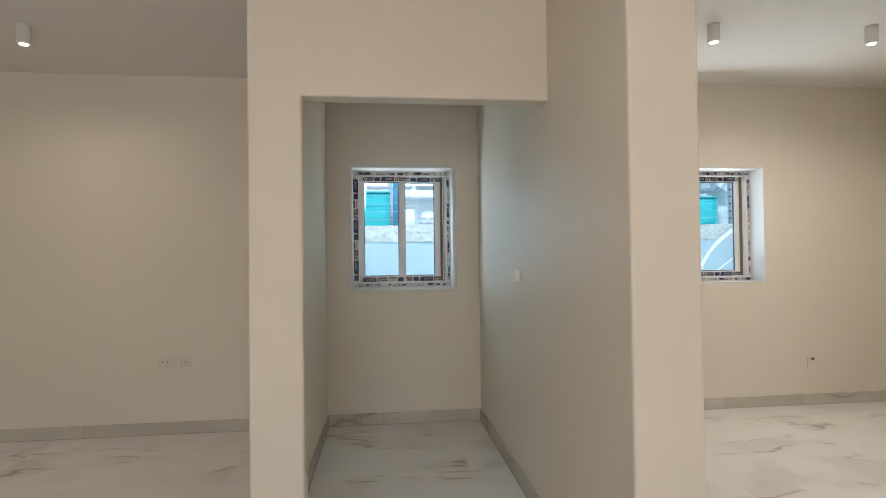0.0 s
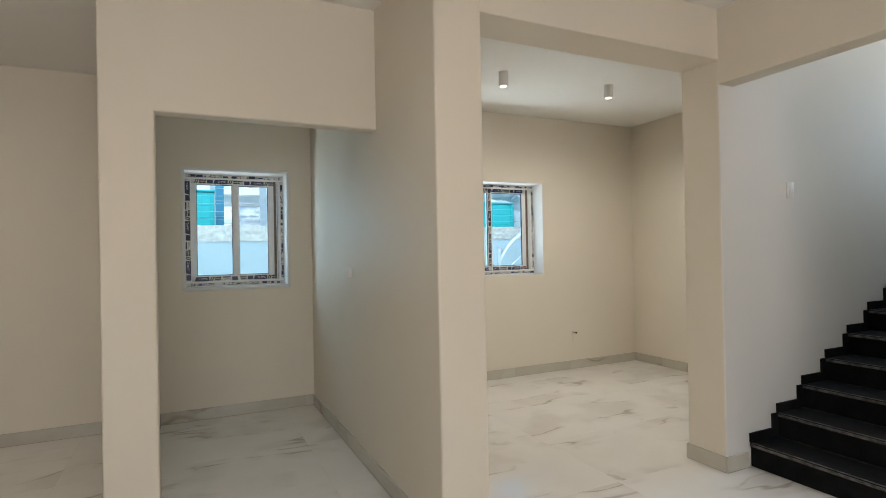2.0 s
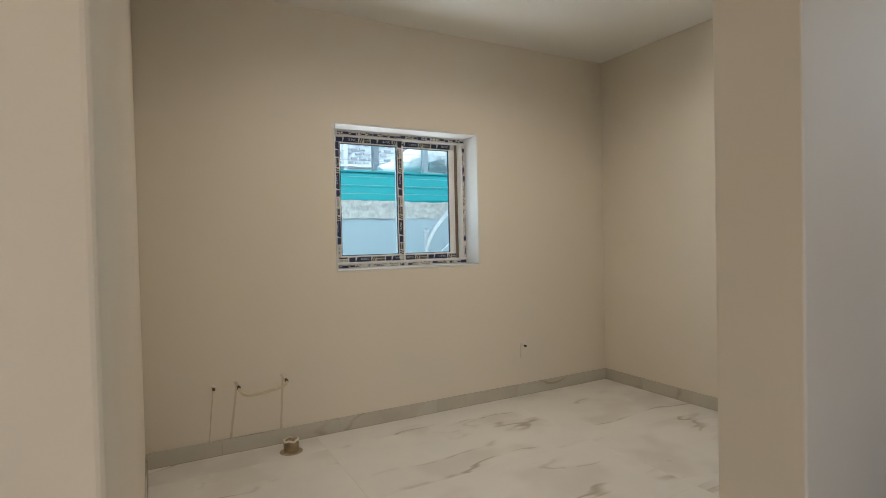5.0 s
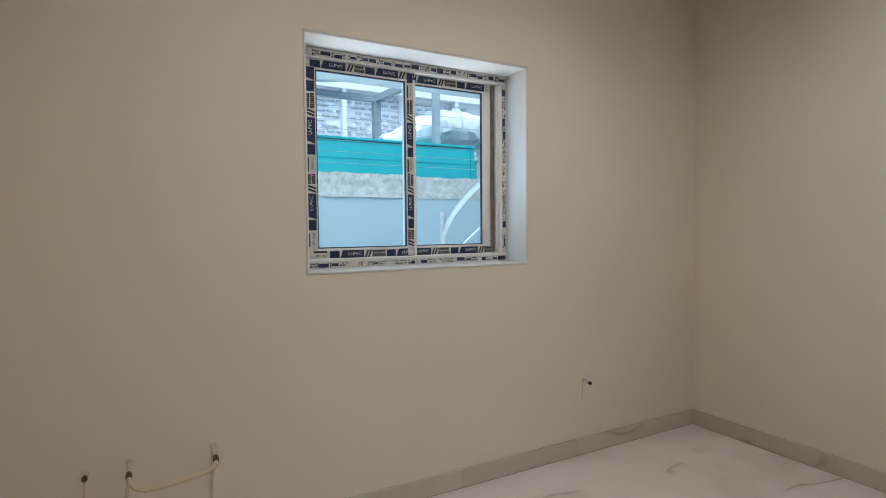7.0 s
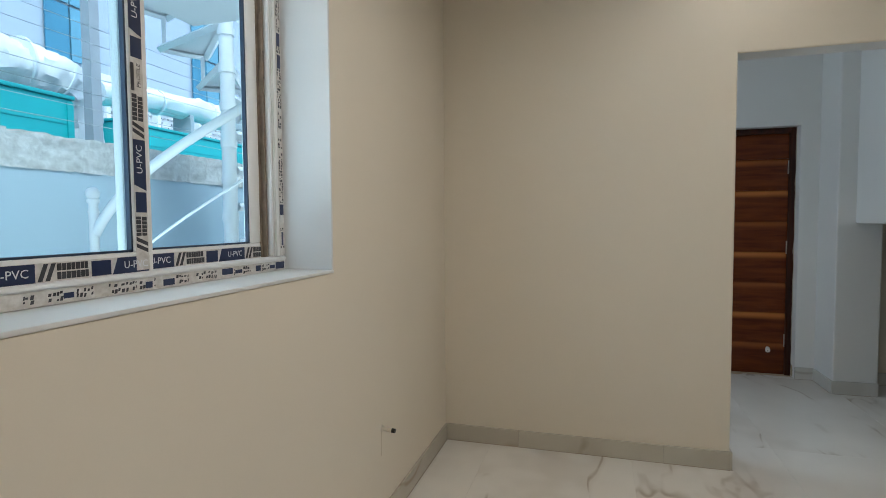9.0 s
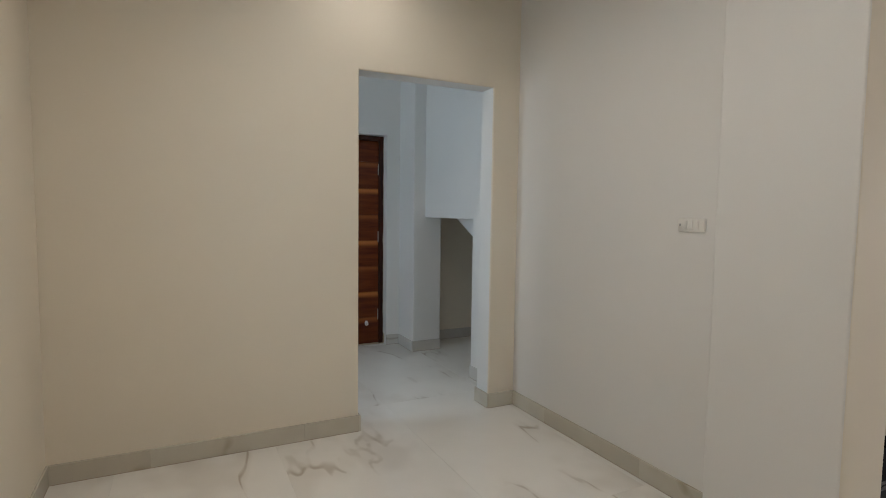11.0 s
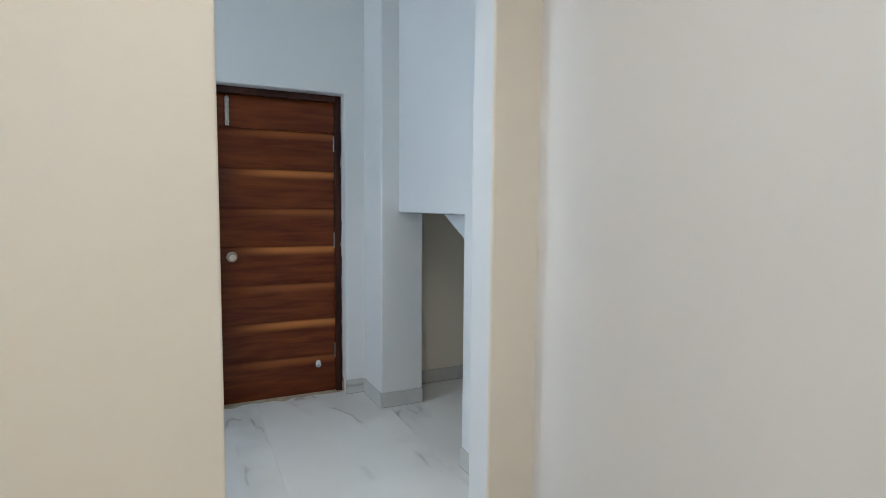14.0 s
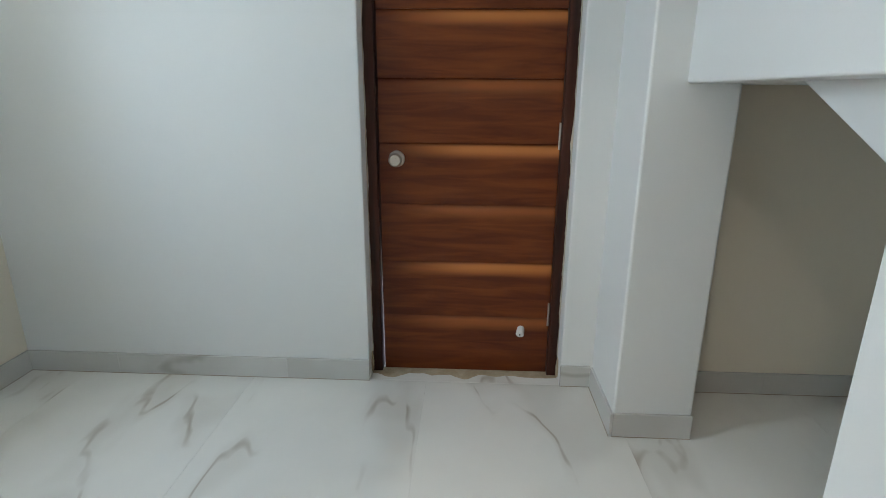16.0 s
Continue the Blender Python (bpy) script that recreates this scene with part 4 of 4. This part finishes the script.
insulated_duct("thick white-lagged pipe bending down behind a teal container", (-0.7, 3.95, 2.33),
               [(-0.72, 3.85, 2.43, 0.09), (-0.40, 3.9, 2.53, 0.15), (-0.05, 3.95, 2.66, 0.22), (0.28, 4.0, 2.74, 0.24), (0.62, 4.0, 2.73, 0.23), (0.88, 4.0, 2.62, 0.22), (0.99, 4.0, 2.38, 0.20), (1.0, 4.0, 1.9, 0.19), (1.0, 4.0, -0.2, 0.19)], 2.0, (18, 27, 36))
insulated_duct("pipe lagged in white sheet on low stands over a teal container", (2.9, 4.4, 2.43),
               [(1.55, 4.42, 2.80, 0.13), (2.2, 4.42, 2.84, 0.15), (2.9, 4.40, 2.87, 0.16), (3.5, 4.40, 2.86, 0.17), (4.4, 4.38, 2.84, 0.16)], 7.0, (10, 21), ((1.9, 4.42, 2.43, 2.74), (2.8, 4.4, 2.43, 2.76), (3.8, 4.4, 2.43, 2.74)))


def steel_frame():
    f = thing("steel_frame", "grey steel canopy frame beyond the yard wall", "frame", (0, 5.9, 0))
    for a, b, s in (((0.04, 5.95, -0.2), (0.04, 5.95, 3.5), 0.06), ((0.74, 3.55, -0.2), (0.74, 3.55, 4.4), 0.05), ((-3.9, 5.95, -0.2), (-3.9, 5.95, 3.5), 0.06),
                    ((-5.0, 5.95, 3.5), (0.0, 5.95, 3.5), 0.05), ((0.04, 5.95, 3.5), (0.74, 3.55, 3.75), 0.05), ((-3.9, 5.95, 3.5), (-3.4, 3.6, 3.75), 0.05), ((-4.2, 4.75, 3.62), (-0.1, 4.75, 3.62), 0.045), ((-0.10, 3.58, 2.335), (-0.10, 3.58, 4.4), 0.04), ((-4.88, 4.56, -0.2), (-4.88, 4.56, 3.62), 0.04)):
        bm = bmesh.new()
        d = Vector(b) - Vector(a)
        m = Matrix.Translation((Vector(a) + Vector(b)) / 2) @ d.to_track_quat("Z", "Y").to_matrix().to_4x4() @ Matrix.Diagonal((2 * s, 2 * s, d.length, 1))
        bmesh.ops.create_cube(bm, size=1.0, matrix=m)
        part("member", bm, GREY_STEEL, f)


steel_frame()
column = thing("glazed_column", "dark blue glazed column beside a teal container", "column", (-4.77, 4.58, -0.2))
for k in range(16):
    bm = bmesh.new()
    box(bm, -4.835, -4.705, 4.52, 4.64, -0.2 + k * 0.26, 0.048 + k * 0.26)
    part("panel", bm, DEEP_GLASS, column)
bm = bmesh.new()
box(bm, -4.828, -4.712, 4.53, 4.63, -0.2, 3.96)
part("core", bm, GREY_STEEL, column)


def water_tank():
    t = thing("water_tank", "round white plastic water tank on the steel frame", "tank", (-1.05, 5.35, 3.66))
    bm = bmesh.new()
    rod(bm, (-1.05, 5.35, 3.66), (-1.05, 5.35, 4.7), 0.62, seg=36)
    for z in (3.9, 4.15, 4.4):
        rod(bm, (-1.05, 5.35, z), (-1.05, 5.35, z + 0.05), 0.635, seg=36)
    part("body", soften(bm, 0.03), STAIR_WHITE, t)
    bm = bmesh.new()
    rod(bm, (-1.05, 5.35, 4.7), (-1.05, 5.35, 4.9), 0.60, 0.22, 36)
    part("lid", bm, STAIR_WHITE, t)


water_tank()


def spiral_stair():
    cx, cy, r, a0, per, tread_a0 = -0.52, 1.12, 0.78, 172.7, 0.0115, 191.4
    s = thing("spiral_stair", "white painted steel spiral stair with a curved tube handrail", "staircase", (cx, cy, -0.2))

    def at(a, rad, z):
        return (cx + rad * math.cos(radians(a)), cy + rad * math.sin(radians(a)), z)
    bm = bmesh.new()
    rod(bm, (cx, cy, -0.2), (cx, cy, 5.2), 0.040, seg=24)
    part("centre_pole", bm, STAIR_WHITE, s)
    step = 18
    for k in range(1, 16):
        a, z = tread_a0 + step * (k - 1), -0.2 + per * step * k
        bm = bmesh.new()
        pts = [(rad * math.cos(radians(a + d)), rad * math.sin(radians(a + d))) for rad, d in ((0.05, 0), (r - 0.02, 0), (r - 0.02, 11), (r - 0.02, 22), (0.05, 22))]
        prism(bm, [(cx + u, cy + v) for u, v in pts], "z", z - 0.006, z)
        tread = part("tread", bm, STAIR_WHITE, s)
        for d in (0, 22):
            bm = bmesh.new()
            p, q = Vector(at(a + d, 0.05, z - 0.022)), Vector(at(a + d, r - 0.02, z - 0.022))
            rod(bm, p, q, 0.024, seg=4)
            part("tread_edge", bm, STAIR_WHITE, tread)
        bm = bmesh.new()
        tube(bm, [at(a + d, r - 0.02, z - 0.022) for d in (0, 7, 15, 22)], 0.020, 4)
        part("tread_edge", bm, STAIR_WHITE, tread)
        bm = bmesh.new()
        rod(bm, at(a + 20, r - 0.02, z - 0.01), at(a + 20, r - 0.02, z + per * step - 0.02), 0.017, seg=4)
        part("link_bar", bm, STAIR_WHITE, tread)
        bm = bmesh.new()
        rod(bm, (cx, cy, z - 0.10), (cx, cy, z - 0.06), 0.045, seg=20)
        part("collar", bm, STAIR_WHITE, tread)
        if k % 4 == 0:
            bm = bmesh.new()
            rod(bm, at(a, r, z - 0.03), at(a, r, z + 0.98), 0.010, seg=10)
            part("baluster", bm, STAIR_WHITE, s)
    for lift, rad in ((1.30, 0.021), (0.99, 0.006), (0.67, 0.006)):
        bm = bmesh.new()
        tube(bm, [at(a0 + 2 * i, r, lift + 0.009 * 2 * i + 0.10 * (1 - math.exp(-i / 6))) for i in range(0, 136)], rad, 12)
        part("handrail" if rad > 0.02 else "thin_rail", bm, STAIR_WHITE, s)
    nx, ny = -1.30, 1.22
    bm = bmesh.new()
    rod(bm, (nx, ny, -0.2), (nx, ny, 1.435), 0.019, seg=20)
    rod(bm, (nx, ny, 1.435), (nx, ny, 1.45), 0.026, seg=20)
    rod(bm, (nx, ny, 1.39), (nx, ny, 1.40), 0.024, seg=20)
    ball(bm, (nx, ny, 1.475), 0.029, 20)
    part("newel", bm, STAIR_WHITE, s, "white newel post with a ball top")


spiral_stair()
bm = bmesh.new()
box(bm, -8, -0.76, 0.26, 1.13, 2.36, 2.47)
structure("window_canopy", soften(bm, 0.008), OUTER, "white concrete canopy slab over the windows", "canopy")


def office_building():
    b = thing("office_building", "pale building with a perforated block screen and blue curtain glass", "building", (4, 15, -0.2))
    bm = bmesh.new()
    box(bm, -14, 26, 14.0, 26, -0.2, 5.9)
    part("facade", bm, FACADE, b)
    bm = bmesh.new()
    box(bm, -14, 26, 14.02, 26, 5.9, 16)
    part("upper_facade", bm, UPPER_FACADE, b, "pale blue-grey upper wall")
    # pierced block screen between pilasters, its shaded slots painted in as grey bars
    for i in range(17):
        x0 = -12 + i * 2.0
        bm = bmesh.new()
        box(bm, x0, x0 + 0.14, 13.70, 14.0, -0.2, 5.70)
        part("pilaster", bm, FACADE, b)
    for z0, z1 in ((5.70, 5.92), (3.92, 4.0)):
        bm = bmesh.new()
        box(bm, -12, 20.5, 13.66, 14.0, z0, z1)
        part("cornice", bm, FACADE, b)
    bm = bmesh.new()
    rng = random.Random(5)
    for i in range(78):
        for k in range(25):
            x, z = -3.85 + i * 0.31 + (k % 2) * 0.155, 1.7 + k * 0.158
            if rng.random() < 0.80:
                box(bm, x, x + rng.uniform(0.15, 0.27), 13.93, 13.99, z, z + 0.055)
    tagged(part("screen_slots", bm, SLOT, b), kind="stuff")
    # curtain glass in three bays with pale wall between
    for x0, x1 in ((-12.0, 6.0), (8.35, 9.85), (14.0, 16.2)):
        n = max(2, round((x1 - x0) / 0.75))
        w = (x1 - x0) / n
        for i in range(n):
            for k in range(6):
                bm = bmesh.new()
                z = 6.1 + k * 1.62
                box(bm, x0 + i * w, x0 + (i + 1) * w - 0.06, 13.90, 13.96, z, z + 1.54)
                part("pane", bm, BLUE_GLASS if (i + k) % 3 else DEEP_GLASS, b)


office_building()


def white_block():
    b = thing("white_building", "white low building with square openings beyond the yard", "building", (-4.2, 12, -0.2))
    bm = bmesh.new()
    slab_with_holes(bm, "y", 9.0, 9.25, -6.4, -1.0, -0.2, 2.95, [(-5.4, -4.19, 2.36, 2.80), (-5.4, -4.19, 1.5, 2.28), (-4.08, -3.0, 1.5, 2.80), (-2.88, -1.3, 1.5, 2.80)])
    part("wall", bm, FACADE, b)
    bm = bmesh.new()
    box(bm, -6.6, -0.8, 8.6, 12.0, 2.95, 3.13)
    part("roof", bm, FACADE, b)


white_block()


# ---- floor tiles and skirting ----
def tile_mesh(w, d):
    bm = bmesh.new()
    g = 0.0003
    box(bm, -w / 2 + g, w / 2 - g, -d / 2 + g, d / 2 - g, -0.006, 0.0)
    top = [e for e in bm.edges if all(v.co.z > -0.001 for v in e.verts)]
    bmesh.ops.bevel(bm, geom=top, offset=0.0004, segments=1, affect="EDGES")
    return mesh("tile", bm, TILE)


cache = {}
TW, TD, TX, TY = 1.6, 0.8, 1.953, -1.884
cols = [(TX - (i + 1) * TW, TX - i * TW) for i in range(8)]
rows_y = [(TY + (j - 1) * TD, TY + j * TD) for j in range(3, -9, -1)]
for c0, c1 in cols:
    for r0, r1 in rows_y:
        a0, a1, b0, b1 = max(c0, -9.5), min(c1, 2.10), max(r0, -9.0), min(r1, 0.0)
        if a1 - a0 < 0.01 or b1 - b0 < 0.01 or (a0 > -1.85 and b1 < -4.2):
            continue
        key = (round(a1 - a0, 3), round(b1 - b0, 3))
        if key not in cache:
            cache[key] = tile_mesh(*key)
        o = new("tile", cache[key])
        o.matrix_world = Matrix.Translation(((a0 + a1) / 2, (b0 + b1) / 2, 0))
        o.parent = floor
bm = bmesh.new()
box(bm, 1.955, 2.13, -2.488, -1.623, -0.004, 0.0008)
structure("threshold", bm, TILE, "pale marble-look threshold under the door, dusty at its edges", "threshold")
rng = random.Random(5)
bm = bmesh.new()
edge_y = [-2.486 + 0.86 * i / 40 for i in range(41)]
near = [2.036 - 0.055 * max(0.15, 0.35 + noise.noise(Vector((y * 9, 0, 0))) + 0.8 * max(0.0, y + 1.80)) - 0.006 * rng.random() for y in edge_y]
tops = [bm.verts.new((x, y, 0.0026)) for x, y in zip(near, edge_y)]
backs = [bm.verts.new((2.068, y, 0.0034)) for y in edge_y]
lows = [bm.verts.new((x - 0.004, y, 0.0009)) for x, y in zip(near, edge_y)]
for i in range(40):
    bm.faces.new((tops[i], tops[i + 1], backs[i + 1], backs[i]))
    bm.faces.new((lows[i], lows[i + 1], tops[i + 1], tops[i]))
bmesh.ops.recalc_face_normals(bm, faces=bm.faces[:])
structure("dust_line", bm, DUST, "dried cement dust along the door sill", "dust")

skirting = thing("baseboard", "marble-look porcelain skirting tiles along the walls", "baseboard", (0, 0, 0), kind="structure")
SKIRT_H, SKIRT_T = 0.10, 0.011


def skirt(ax, ay, bx_, by_, out, length=0.8):
    """Skirting tiles from a to b, standing out of the wall along out; ends are cut flush."""
    d = Vector((bx_ - ax, by_ - ay, 0))
    total = d.length
    d.normalize()
    n = Vector((*out, 0))
    u = 0.0
    k = 0
    while u < total - 0.002:
        l = min(length if k else length * 0.55, total - u)
        if total - u - l < 0.06:
            l = total - u
        m = Matrix.Translation(Vector((ax, ay, 0)) + d * (u + l / 2)) @ Matrix(((d.x, n.x, 0, 0), (d.y, n.y, 0, 0), (0, 0, 1, 0), (0, 0, 0, 1)))
        bm = bmesh.new()
        box(bm, -l / 2 + 0.0006, l / 2 - 0.0006, 0.0005, SKIRT_T, 0.0005, SKIRT_H)
        bmesh.ops.bevel(bm, geom=[e for e in bm.edges if all(v.co.z > 0.05 and v.co.y > 0.006 for v in e.verts)], offset=0.002, segments=1, affect="EDGES")
        if m.to_3x3().determinant() < 0:
            bmesh.ops.reverse_faces(bm, faces=bm.faces[:])
        o = new("skirting_tile", mesh("skirting_tile", bm, HALL_SKIRT if min(ax, bx_) > 0.15 else SKIRT))
        o.matrix_world = m
        o.parent = skirting
        u += l
        k += 1
    a = Vector((ax, ay, 0)) + n * SKIRT_T
    b = Vector((bx_, by_, 0)) + n * (SKIRT_T + 0.0025)
    bm = bmesh.new()
    box(bm, *sorted((a.x, b.x)), *sorted((a.y, b.y)), 0.0002, 0.0022)
    part("dirt_line", bm, DIRT, skirting)


T = SKIRT_T
for run in ((-9.5, 0, -5.66, 0, (0, -1)), (-5.50, 0, -4.168, 0, (0, -1)), (-3.907, 0, 0, 0, (0, -1)),
            (0, -T, 0, -1.583, (-1, 0)), (0, -2.520, 0, -2.727 + T, (-1, 0)), (0.0 - T, -2.520, 0.16 + T, -2.520, (0, 1)), (0.0 - T, -1.583, 0.16 + T, -1.583, (0, -1)),
            (-1.622, -2.727, 0.0, -2.727, (0, 1)), (-2.145 - T, -2.617, -1.622 + T, -2.617, (0, 1)), (-2.145, -2.617, -2.145, -2.905, (-1, 0)), (-1.622, -2.617, -1.622, -2.727 + T, (1, 0)),
            (-2.145 - T, -2.905, -1.94, -2.905, (0, -1)),
            (-4.168, -T, -4.168, -2.92, (-1, 0)), (-5.50, -T, -5.50, -1.905, (1, 0)), (-3.907, -T, -3.907, -2.92, (1, 0)),
            (-5.66, -T, -5.66, -2.024, (-1, 0)),
            (1.955, -0.002, 1.955, -1.623, (-1, 0)), (1.955, -2.488, 1.955, -2.630 + T, (-1, 0)), (1.594 - T, -2.630, 1.955 - T, -2.630, (0, 1)), (1.594, -2.630, 1.594, -2.927, (-1, 0)),
            (0.16 + T, -2.752, 0.665, -2.752, (0, 1)), (0.16, -T, 0.16, -1.583, (1, 0)), (0.16, 0, 1.955, 0, (0, -1)), (1.94, -2.93, 1.94, -3.92, (-1, 0)),
            (-1.87, -3.94, -1.87, -4.30, (-1, 0))):
    skirt(*run)
